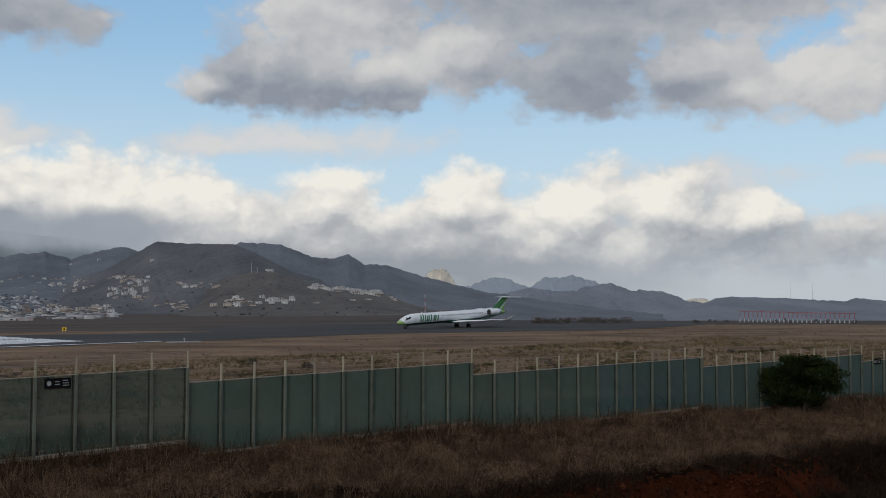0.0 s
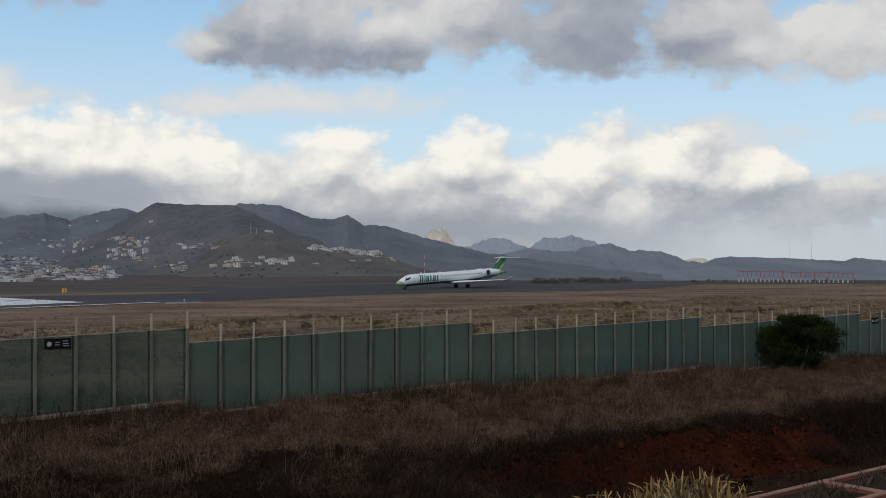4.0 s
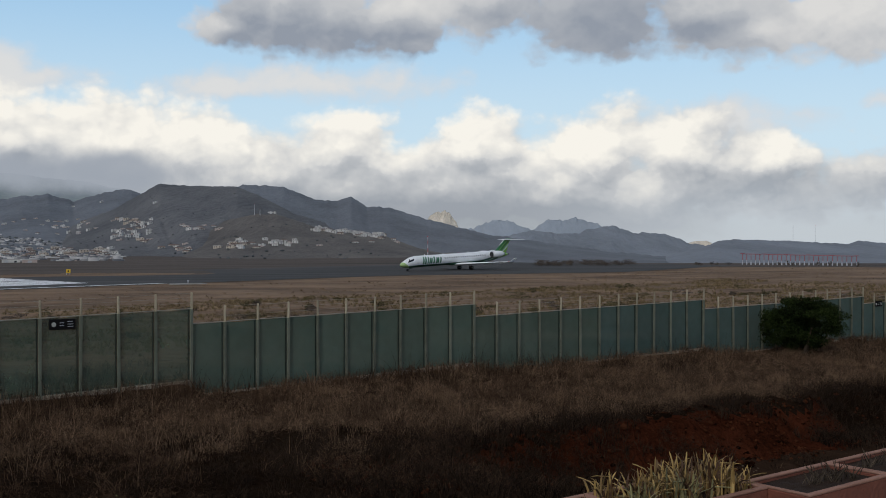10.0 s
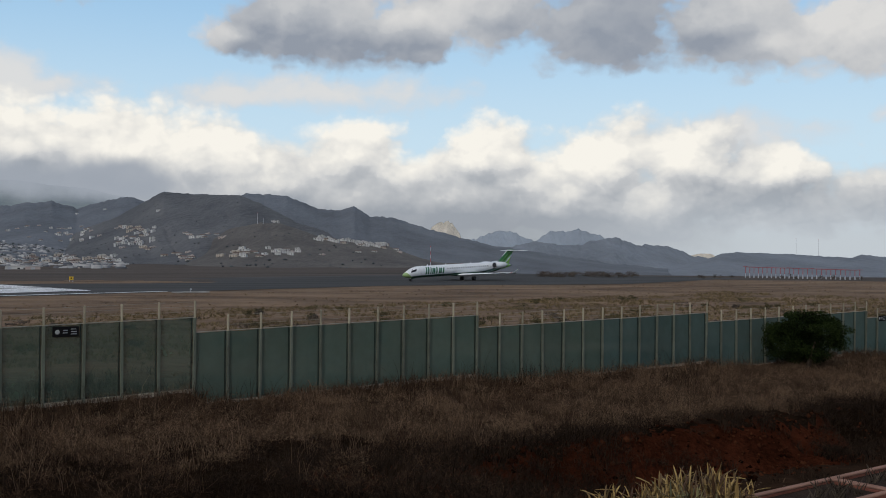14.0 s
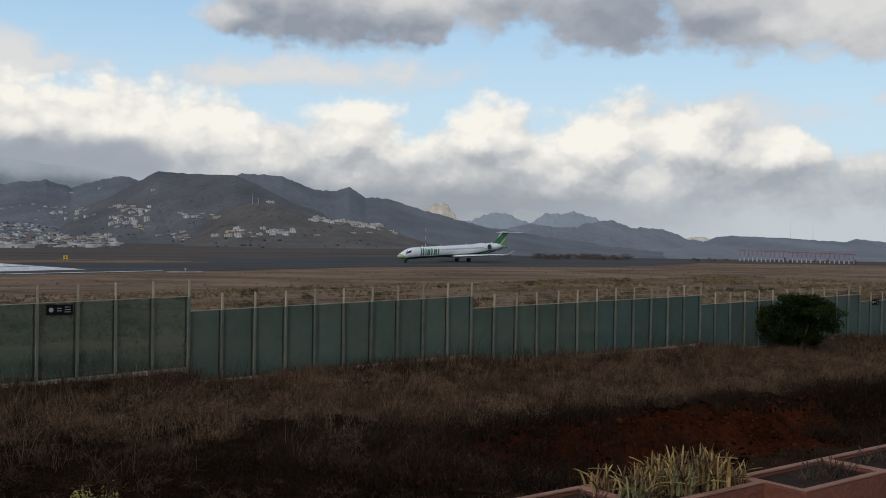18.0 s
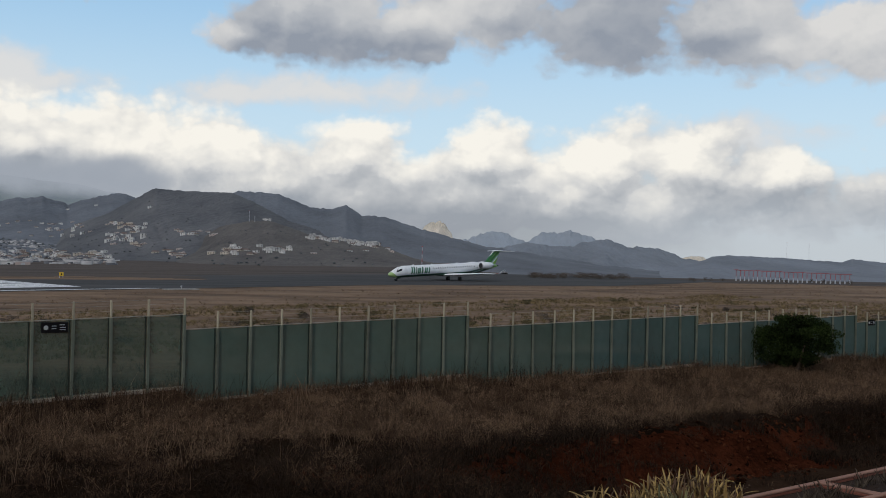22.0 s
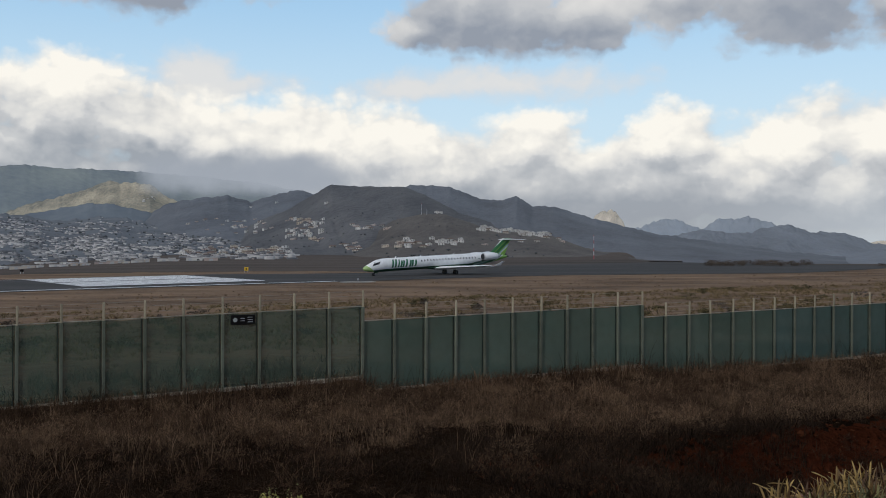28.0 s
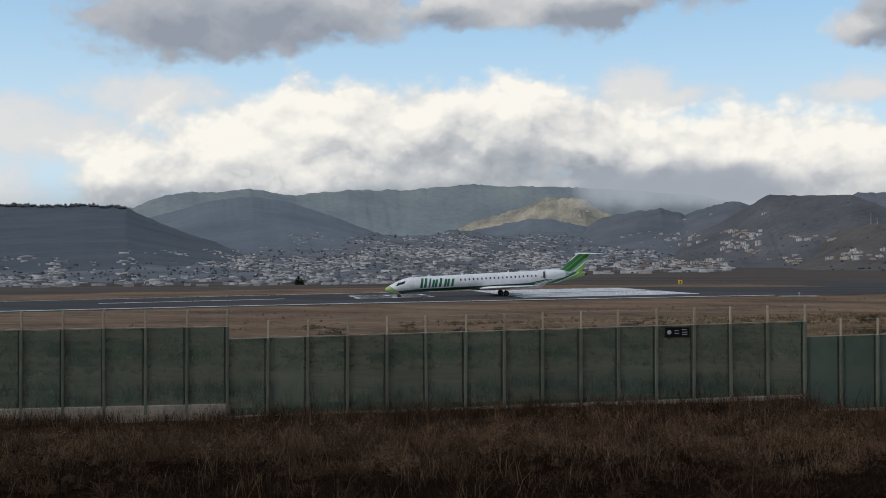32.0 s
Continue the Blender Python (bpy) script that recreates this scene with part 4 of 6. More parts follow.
def make_airliner():
    plane = new("airliner")
    tagged(plane, "white regional jet with green nose, belly and tail, on the runway", "aeroplane")
    seg = 28
    st = []
    for a in sorted({*STATIONS[:, 0], *np.linspace(6, 27, 8), 0.1, 0.5, 1.2, 2.0, 2.8, 30.0, 32.0, 34.0}):
        st.append([skin(a, 360 * i / seg) for i in range(seg)])
    body = part("fuselage", loft(st), M_BODY, plane, smooth=True)
    fair = [[(NOSE - a, 1.28 * math.cos(u) * f, 1.33 + 0.42 * math.sin(u) * f) for u in [2 * math.pi * i / 20 for i in range(20)]]
            for a, f in ((14.6, 0.05), (15.6, 0.6), (17.2, 0.95), (19.5, 1.06), (22.5, 1.06), (24.4, 0.8), (26.0, 0.05))]
    part("belly_fairing", loft(fair), M_BODY, plane, smooth=True)
    for sd in (1, -1):
        wing = part("wing", foil((NOSE - 16.6, 0.9 * sd, 1.22), (NOSE - 23.4, 0.9 * sd, 1.12), (NOSE - 23.5, 12.5 * sd, 1.65), (NOSE - 25.2, 12.5 * sd, 1.6), 0.72, 0.16, (0, 0, 1)), M_WHITE, plane, smooth=False)
        part("winglet", foil((NOSE - 23.7, 12.48 * sd, 1.65), (NOSE - 25.2, 12.48 * sd, 1.6), (NOSE - 25.25, 12.9 * sd, 2.4), (NOSE - 25.9, 12.9 * sd, 2.37), 0.14, 0.07, (0, 1, 0)), M_WHITE, wing)
        for y0, y1 in ((1.8, 5.4), (5.6, 8.9)):
            f0, f1 = (y0 - 0.9) / 11.6, (y1 - 0.9) / 11.6
            te = lambda f: NOSE - 23.4 - 1.8 * f
            zz = lambda f: 1.12 + 0.48 * f
            part("flap", foil((te(f0) + 0.15, y0 * sd, zz(f0) - 0.03), (te(f0) - 0.75, y0 * sd, zz(f0) - 0.2), (te(f1) + 0.15, y1 * sd, zz(f1) - 0.03), (te(f1) - 0.6, y1 * sd, zz(f1) - 0.17), 0.16, 0.12, (0, 0, 1)), M_GREY, wing)
        for y0 in (4.2, 7.2, 9.6):
            f0 = (y0 - 0.9) / 11.6
            part("flap_fairing", tube((NOSE - 22.1 - 1.5 * f0, y0 * sd, 0.98 + 0.48 * f0), (NOSE - 24.5 - 1.5 * f0, y0 * sd, 0.9 + 0.48 * f0), 0.15, 0.03, 8), M_WHITE, wing)
        # engine on the rear fuselage
        ey, ez = 2.35 * sd, 3.1
        prof = [(28.35, 0.60), (28.25, 0.68), (28.35, 0.76), (29.0, 0.83), (30.2, 0.84), (31.3, 0.74), (32.0, 0.60)]
        eng = part("engine", loft([[(NOSE - a, ey + r * math.cos(2 * math.pi * i / 24), ez + r * math.sin(2 * math.pi * i / 24)) for i in range(24)] for a, r in prof]), M_WHITE, plane, smooth=True)
        part("intake_lip", loft([[(NOSE - a, ey + r * math.cos(2 * math.pi * i / 24), ez + r * math.sin(2 * math.pi * i / 24)) for i in range(24)] for a, r in ((28.4, 0.58), (28.2, 0.645), (28.2, 0.70), (28.42, 0.775))]), M_STEEL, eng, smooth=True)
        part("fan", tube((NOSE - 28.17, ey, ez), (NOSE - 28.3, ey, ez), 0.6, 0.6, 24), M_DARK, eng, "dark engine intake")
        part("exhaust", tube((NOSE - 31.9, ey, ez), (NOSE - 32.7, ey, ez), 0.52, 0.36, 20), M_GREY, eng, "dark metal exhaust cone")
        part("pylon", foil((NOSE - 28.9, 1.0 * sd, 2.95), (NOSE - 32.2, 0.8 * sd, 2.95), (NOSE - 29.0, 1.75 * sd, 3.1), (NOSE - 31.6, 1.75 * sd, 3.1), 0.35, 0.3, (0, 0, 1)), M_WHITE, plane)
        # cabin windows, doors, lettering as plain bars
        for i in range(19):
            a = 13.3 + i * 0.76
            part("cabin_window", patch(a - 0.12, a + 0.12, 12, 28, 0.014, 0, sd, 1, 2), M_GLASS, plane)
        part("passenger_door", patch(4.15, 5.0, -20, 48, 0.010, 0, sd, 2, 6), M_DOOR, plane)
        part("emergency_exit", patch(18.4, 18.9, -2, 34, 0.010, 0, sd, 1, 4), M_DOOR, plane)
        part("cockpit_window", patch(1.75, 3.25, 17, 40, 0.014, 0.3, sd, 4, 3), M_GLASS, plane)
        part("windscreen", patch(1.95, 2.15, 30, 58, 0.014, 0.5, sd, 2, 5), M_GLASS, plane)
        a = 6.0
        for width, top in ((1.35, 50), (0.42, 45), (1.15, 33), (0.75, 43), (1.15, 33), (0.9, 33)):
            thin = min(0.43, width * 0.75)
            for off in ((0, width * 0.82 - thin) if width > 0.9 else (0,)):
                part("lettering_bar", patch(a + off, a + off + thin, -26, top, 0.013, 0.3, sd, 2, 8), M_LETTER, plane, "plain green bar in place of lettering")
            a += width + 0.13
        part("registration_bar", patch(25.6, 27.4, 4, 9, 0.013, 0, sd, 2, 1), M_DOOR, plane, "plain bar in place of a registration")
        part("flag_bar", patch(27.8, 28.3, 4, 10, 0.013, 0, sd, 1, 1), M_LETTER, plane)
        part("tailplane", foil((NOSE - 35.2, 0.05 * sd, 6.55), (NOSE - 37.6, 0.05 * sd, 6.47), (NOSE - 37.4, 4.3 * sd, 6.42), (NOSE - 38.7, 4.3 * sd, 6.38), 0.3, 0.12, (0, 0, 1)), M_WHITE, plane)
        part("navigation_light", tube((NOSE - 23.4, 12.35 * sd, 1.65), (NOSE - 23.6, 12.5 * sd, 1.65), 0.06, 0.04, 8), M_NAVRED, plane)
    part("fin", foil((NOSE - 31.3, 0, 3.2), (NOSE - 35.2, 0, 2.95), (NOSE - 35.0, 0, 6.42), (NOSE - 37.1, 0, 6.42), 0.42, 0.26, (0, 1, 0)), M_FIN, plane)
    part("fin_root", foil((NOSE - 27.6, 0, 3.7), (NOSE - 31.6, 0, 3.4), (NOSE - 30.9, 0, 4.05), (NOSE - 31.9, 0, 4.05), 0.25, 0.2, (0, 1, 0)), M_WHITE, plane)
    bullet = [[(NOSE - a, 0.24 * f * math.cos(u), 6.48 + 0.26 * f * math.sin(u)) for u in [2 * math.pi * i / 14 for i in range(14)]]
              for a, f in ((34.6, 0.05), (34.9, 0.6), (35.5, 1.0), (36.8, 1.0), (37.6, 0.6), (38.3, 0.08))]
    part("fin_bullet", loft(bullet), M_FIN, plane, "rounded green fairing on the fin's top", smooth=True)
    part("rudder", foil((NOSE - 35.12, 0, 3.05), (NOSE - 35.9, 0, 3.0), (NOSE - 37.05, 0, 6.3), (NOSE - 37.5, 0, 6.3), 0.14, 0.1, (0, 1, 0)), M_FIN, plane)
    part("auxiliary_exhaust", tube((NOSE - 36.3, 0, 2.75), (NOSE - 37.0, 0, 2.76), 0.2, 0.13, 12), M_DARK, plane)
    for a, z in ((7.5, 3.86), (13.5, 3.86), (22.0, 3.86)):
        part("blade_antenna", foil((NOSE - a, 0, z - 0.05), (NOSE - a - 0.4, 0, z - 0.05), (NOSE - a - 0.2, 0, z + 0.3), (NOSE - a - 0.42, 0, z + 0.3), 0.04, 0.02, (0, 1, 0)), M_WHITE, plane)
    part("beacon", tube((NOSE - 19.0, 0, 3.84), (NOSE - 19.0, 0, 4.0), 0.08, 0.04, 8), M_NAVRED, plane)

    for ob in plane.children_recursive:      # the body sits nose-down on its legs
        for v in ob.data.vertices:
            v.co.z += -0.3 + SQUAT * (NOSE - v.co.x - 6.0)
    wheels = []

    def wheel(x, y, r, width):
        rings = []
        for f, rr in ((-0.5, 0.62), (-0.5, 0.86), (-0.3, 1.0), (0.3, 1.0), (0.5, 0.86), (0.5, 0.62)):
            rings.append([(rr * r * math.cos(2 * math.pi * i / 24), f * width, rr * r * math.sin(2 * math.pi * i / 24)) for i in range(24)])
        w = part("wheel", loft(rings), M_DARK, plane, "black rubber tyre")
        w.location = (x, y, r)
        part("rim", tube((0, -0.52 * width, 0), (0, 0.52 * width, 0), r * 0.32, None, 12), M_RIM, w, "grey metal rim")
        wheels.append((w, r))

    leg = part("nose_gear", tube((NOSE - 2.5, 0, 0.3), (NOSE - 2.65, 0, 1.15), 0.07, 0.09, 10), M_GREY, plane)
    part("axle", tube((NOSE - 2.5, -0.25, 0.26), (NOSE - 2.5, 0.25, 0.26), 0.04, None, 8), M_GREY, leg)
    for y in (-0.24, 0.24):
        part("gear_door", box(NOSE - 3.1, y, 0.66, 0.7, 0.03, 0.26, 0.01), M_BODY, leg)
    part("landing_light", tube((NOSE - 2.36, 0, 0.65), (NOSE - 2.46, 0, 0.65), 0.1, 0.07, 10), M_STEEL, leg)
    for y in (-0.19, 0.19):
        wheel(NOSE - 2.5, y, 0.29, 0.22)
    for sd in (1, -1):
        leg = part("main_gear", tube((0, 2.05 * sd, 0.42), (0.1, 2.25 * sd, 1.35), 0.1, 0.12, 10), M_GREY, plane)
        part("side_brace", tube((0, 2.1 * sd, 0.65), (0, 1.0 * sd, 1.15), 0.05, None, 8), M_GREY, leg)
        part("axle", tube((0, 1.7 * sd, 0.42), (0, 2.4 * sd, 0.42), 0.05, None, 8), M_GREY, leg)
        for y in (1.79, 2.31):
            wheel(0, y * sd, 0.46, 0.3)
    return plane, wheels


AIRLINER, WHEELS = make_airliner()


# ---------------------------------------------------------------- the fence
FENCE_RUNS = [(-34, -15, -2.44, 0.012), (-15, 0, -2.62, 0.03), (0, 10, -2.70, 0.026), (10, 22, -2.97, 0.02), (22, 34, -3.22, 0.018), (34, 46, -3.45, 0.015), (46, 66, -3.7, 0.012)]
PANEL_H = 2.5


def make_fence():
    fence = new("fence")
    tagged(fence, "tall airfield fence of concrete posts and green shade cloth", "fence")
    post_me = bpy.data.meshes.new("post")
    bm = box(0, 0, 1.2, 0.095, 0.09, PANEL_H + 0.3, 0.012)
    bm.to_mesh(post_me)
    bm.free()
    post_me.materials.append(M_POSTGREEN)
    head_me = bpy.data.meshes.new("post_head")
    bm = box(0, 0, PANEL_H + 0.36, 0.07, 0.07, 0.6, 0.012)
    box(0, 0.012, PANEL_H + 0.67, 0.06, 0.06, 0.06, 0.008, bm)
    bm.to_mesh(head_me)
    bm.free()
    head_me.materials.append(M_POST)
    turn = math.atan2(FDIR[1], FDIR[0])
    rng = random.Random(4)
    at = lambda k, w=0.0: FENCE0 + FDIR * k * PITCH + FNOR * w
    for n, (k0, k1, top0, rise) in enumerate(FENCE_RUNS):
        top = lambda k: EYE + top0 + rise * (k - k0)
        for k in range(k0 + 1, k1 + 1):
            x, y = at(k, -0.055)
            p = obj("post", post_me, None, fence)
            p.location = (x, y, top(k) - PANEL_H - 0.1)
            p.rotation_euler = (rng.uniform(-0.012, 0.012), rng.uniform(-0.012, 0.012), turn)
            obj("post_head", head_me, None, p)
            # shade cloth in one length from post to post, a little slack
            (xa, ya), (xb, yb) = at(k - 1), at(k)
            rows = []
            for i in range(5):
                f = i / 4
                bx, by = xa + (xb - xa) * f, ya + (yb - ya) * f
                sag = 0.02 * math.sin(math.pi * f) * rng.uniform(0.3, 1.3)
                zt = top(k - 1 + f) - 0.035 * math.sin(math.pi * f) * rng.uniform(0.2, 1)
                zb = top(k - 1 + f) - PANEL_H
                rows.append([(bx - FNOR[0] * (sag * s), by - FNOR[1] * (sag * s), zb + (zt - zb) * h) for h, s in ((0, 0), (0.33, 1), (0.66, 0.8), (1, 0.2))])
            part("panel", loft(rows, closed=False), M_SCREEN if k <= 0 else M_SCREEN_DENSE if k <= 16 else M_SCREEN_TEAL, fence)
            # Dark strip beside the post: its shadow gap, put in as a part.
            x, y = at(k - 0.075, -0.014)
            part("shade_strip", box(0, 0, 0, 0.03, 0.012, PANEL_H), M_POSTSHADE, fence).matrix_basis = Matrix.Translation((x, y, top(k) - PANEL_H / 2)) @ Matrix.Rotation(turn, 4, "Z")
        x, y = at((k0 + k1) / 2, 0.06)
        length = (k1 - k0) * PITCH
        bm = box(0, 0, 0, length - 0.02, 0.3, 1.3, 0.02)
        pl = part("plinth", bm, M_CONCRETE, fence, "rough concrete plinth")
        zm = top((k0 + k1) / 2) - PANEL_H - 0.65
        pl.matrix_basis = Matrix.Translation((x, y, zm)) @ Matrix.Rotation(turn, 4, "Z") @ Matrix.Rotation(-math.atan2(rise * (k1 - k0), length), 4, "Y")
        part("top_wire", tube((*at(k0), top(k0) + 0.012), (*at(k1), top(k1) + 0.012), 0.017, None, 5), M_WIRE, fence)
        for h in (0.22, 0.4, 0.56):
            part("barbed_wire", tube((*at(k0 + 1, 0.04), top(k0 + 1) + h), (*at(k1, 0.04), top(k1) + h), 0.0035, None, 4), M_WIRE, fence)
    return fence


# Grey-green up to the cloth's top, paler heads above; posts stand before the cloth.
M_POSTGREEN = mat("grey_green_concrete", (0.115, 0.125, 0.098), 0.9, 0.25, 2.0, 0.2, random_ob=0.5)
# Near-black stands in for the shade beside the posts.
M_POSTSHADE = mat("post_shade", (0.02, 0.028, 0.024), 0.9, 0.3, 2.0)
make_fence()


def make_sign(k, z, w, h, name_label):
    x, y = FENCE0 + FDIR * k * PITCH - FNOR * 0.05
    sg = new("warning_sign")
    tagged(sg, name_label, "sign")
    sg.matrix_basis = Matrix.Translation((x, y, z)) @ Matrix.Rotation(math.atan2(FDIR[1], FDIR[0]), 4, "Z")
    part("board", box(0, 0, 0, w, 0.03, h, 0.008), M_BLACKB, sg)
    part("disc", tube((-w * 0.32, -0.016, 0), (-w * 0.32, -0.022, 0), h * 0.22, None, 16), M_SIGNGREY, sg)
    for i, (u, v, l) in enumerate(((-0.02, 0.15, 0.17), (-0.02, -0.1, 0.17), (0.28, 0.25, 0.2), (0.3, 0.0, 0.22), (0.3, -0.22, 0.22))):
        part("text_bar", box(u * w, -0.018, v * h, l * w, 0.006, 0.07 * h), M_GREY, sg, "plain bar in place of unreadable text")
    return sg


M_SIGNGREY = mat("weathered_white", (0.36, 0.36, 0.35), 0.8, 0.3, 4.0)
M_BLACKB = mat("black_board", (0.01, 0.009, 0.01), 0.9, 0.2, 3.0, spec=0.03)
make_sign(-3.45, EYE - 2.5, 0.86, 0.34, "black sign board with a white disc on the fence")
make_sign(35.4, EYE - 3.5, 0.86, 0.34, "small dark sign board on the far part of the fence")


# ---------------------------------------------------------------- things on the airfield
M_REDP = mat("red_paint", (0.30, 0.075, 0.085), 0.6, 0.2, 0.8)
M_WHITEP = mat("white_paint", (0.42, 0.42, 0.44), 0.6, 0.15, 0.8)
M_YELLOW = mat("yellow_paint", (0.65, 0.42, 0.02), 0.5, 0.15, 1.0)


def ground_at(x, y):
    return float(ground_z(np.array([x]), np.array([y]))[0])


def polar(az, r):
    """A place by its bearing to the left and its distance."""
    return -r * math.sin(radians(az)), r * math.cos(radians(az))


def make_localiser():
    """The red and white aerial array at the runway's end: T-shaped supports linked by bars."""
    arr = new("aerial_array")
    tagged(arr, "row of red and white aerial supports at the runway's end", "aerial")
    p0, p1 = np.array(polar(-16.45, 303)), np.array(polar(-22.1, 292))
    n = 26
    tops = []
    for i in range(n):
        x, y = p0 + (p1 - p0) * i / (n - 1)
        z = ground_at(x, y)
        zt = EYE - 1.62 - 0.5 * i / (n - 1) + (0.1 if i % 5 == 0 else 0)
        h = zt - z
        post = part("support", tube((x, y, z - 0.3), (x, y, z + h * 0.42), 0.075, 0.07, 6), M_WHITEP, arr)
        part("upper_support", tube((x, y, z + h * 0.42), (x, y, zt), 0.1, 0.09, 6), M_REDP, post, "red upper half")
        d = (p1 - p0) / np.linalg.norm(p1 - p0) * 0.62
        part("aerial", tube((x - d[0], y - d[1], zt), (x + d[0], y + d[1], zt), 0.085, None, 6), M_REDP, post)
        part("footing", box(x, y, z + 0.2, 0.28, 0.28, 0.9, 0.03), M_WHITEP, post, "white painted footing")
        tops.append((x, y, zt))
    for i in range(n - 1):
        a, b = Vector(tops[i]) - Vector((0, 0, 0.06)), Vector(tops[i + 1]) - Vector((0, 0, 0.06))
        part("crossbar", tube(a, b, 0.045, None, 5), M_REDP, arr)


make_localiser()


def make_yellow_sign(a, s, w, h, label, face):
    x, y = run_xy(a, s)
    z = ground_at(x, y)
    sg = new("taxiway_sign")
    tagged(sg, label, "sign")
    sg.matrix_basis = Matrix.Translation((x, y, z)) @ Matrix.Rotation(math.atan2(-x, y), 4, "Z")
    part("box", box(0, 0, 0.45 + h / 2, w, 0.25, h, 0.03), face, sg)
    part("text_bar", box(0, -0.135, 0.45 + h / 2, w * 0.3, 0.02, h * 0.5), M_BLACKB, sg, "plain black bar in place of a sign's text")
    for sx in (-0.35, 0.35):
        part("leg", tube((sx * w, 0, -0.1), (sx * w, 0, 0.5), 0.05, None, 8), M_GREY, sg)


make_yellow_sign(80.8, -43.5, 0.95, 0.75, "yellow runway sign on two short legs in the grass", M_YELLOW)
make_yellow_sign(123.6, -73, 0.8, 0.55, "dark back of a runway sign in the grass", M_BLACKB)


M_PALEPAD = mat("pale_concrete", (0.3, 0.285, 0.265), 0.9, 0.3, 0.8)


def make_marker():
    x, y = run_xy(91.5, 27)
    z = ground_at(x, y)
    ob = new("approach_light")
    tagged(ob, "small white light unit on a concrete pad beside the runway", "light")
    ob.location = (x, y, z)
    part("pad", box(0, 0, 0.1, 6, 1.8, 0.2, 0.02), M_PALEPAD, ob).rotation_euler = (0, 0, 0.75)
    part("post", tube((0, 0, 0.1), (0, 0, 0.55), 0.05, None, 8), M_WHITEP, ob)
    part("lamp_head", box(0, 0, 0.6, 0.28, 0.25, 0.2, 0.04), M_WHITEP, ob)


make_marker()


def make_mast(name, az, r, foot, height, width, label, bands=6, colours=None):
    colours = colours or (M_REDP, M_WHITEP)
    x, y = polar(az, r)
    m = new(name)
    tagged(m, label, "mast")
    m.location = (x, y, foot)
    for i in range(bands):
        part("section", tube((0, 0, height * i / bands), (0, 0, height * (i + 1) / bands), width * (1 - 0.5 * i / bands), width * (1 - 0.5 * (i + 1) / bands), 6), colours[i % 2], m)
    part("top_lamp", tube((0, 0, height), (0, 0, height * 1.03), width * 0.8, None, 6), M_NAVRED, m)
    return m


_mx, _my = polar(0.55, 430)
make_mast("marker_mast", 0.55, 430, ground_at(_mx, _my), 9.4, 0.22, "slim red and white mast beyond the runway")


def on_ridges(az, el, names=None):
    """The first place along a bearing where a hill rises to the angle el."""
    best = None
    for nm, (surf, r0, r1) in RIDGES.items():
        if names and nm not in names:
            continue
        r = np.linspace(r0, r1, 160)
        z = surf(np.full_like(r, az), r)
        ok = np.nonzero((z - EYE) / r >= math.tan(radians(el)))[0]
        if len(ok) and (best is None or r[ok[0]] < best[0]):
            best = (float(r[ok[0]]), float(z[ok[0]]))
    return best


M_MAST = mat("lattice_grey", (0.3, 0.3, 0.32), 0.6, 0.2, 0.5)
for az, el, h in ((10.05, 1.78, 17), (9.75, 1.78, 10)):
    r, z = on_ridges(az, el)
    make_mast("radio_mast", az, r, z - 2, h, 0.5, "slender radio mast on the hill's crest", 6, (M_MAST, M_WHITEP))
for az in (-19.0, -20.1):
    surf, r0, r1 = RIDGES["hill_cape"]
    make_mast("radio_mast", az, r1 - 4, float(surf(np.array([az]), np.array([r1 - 4.0]))[0]) - 3, 41, 0.3, "thin distant radio mast on the headland", 4, (M_MAST, M_MAST))

# ---------------------------------------------------------------- houses
WALLS = [mat("white_render", (0.54, 0.53, 0.51), 0.9, 0.25, 0.15), mat("cream_render", (0.48, 0.43, 0.37), 0.9, 0.15, 0.15),
         mat("ochre_render", (0.43, 0.375, 0.315), 0.9, 0.2, 0.15), mat("rose_render", (0.42, 0.35, 0.32), 0.9, 0.2, 0.15), mat("grey_render", (0.32, 0.32, 0.33), 0.9, 0.2, 0.15)]
M_TILE = mat("terracotta_roof", (0.15, 0.115, 0.1), 0.9, 0.3, 0.3)
M_FLAT = mat("flat_roof", (0.36, 0.35, 0.34), 0.9, 0.25, 0.2)
M_PANE = mat("window_glass", (0.03, 0.035, 0.04), 0.2, 0.2, 0.5)


def house_template(material, w, d, storeys, pitched, look_label):
    w, d, h = w * 1.15, d * 0.9, 1.85 * storeys
    ho = new("house")
    tagged(ho, look_label, "house", "houses on the hillside")
    part("wall", box(0, 0, h / 2 - 0.8, w, d, h + 1.6), material, ho)
    if pitched:
        bm = bmesh.new()
        v = [bm.verts.new(p) for p in ((-w / 2 - 0.4, -d / 2 - 0.4, h), (w / 2 + 0.4, -d / 2 - 0.4, h), (w / 2 + 0.4, d / 2 + 0.4, h), (-w / 2 - 0.4, d / 2 + 0.4, h), (-w / 2, 0, h + d * 0.28), (w / 2, 0, h + d * 0.28))]
        for f in ((0, 1, 5, 4), (2, 3, 4, 5), (0, 4, 3), (1, 2, 5), (0, 3, 2, 1)):
            bm.faces.new([v[i] for i in f])
        part("roof", bm, M_TILE, ho)
    else:
        part("roof", box(0, 0, h + 0.2, w + 0.3, d + 0.3, 0.5), M_FLAT, ho)
        part("stair_head", box(w * 0.2, 0.5, h + 0.7, w * 0.3, d * 0.35, 0.8), material, ho)
    per = max(2, int(w / 3.2))
    for s in range(storeys):
        for i in range(per):
            part("window", box(-w / 2 + w * (i + 0.5) / per, -d / 2 - 0.02, 1.85 * s + 1.0, 0.95, 0.1, 0.95), M_PANE, ho)
    return ho


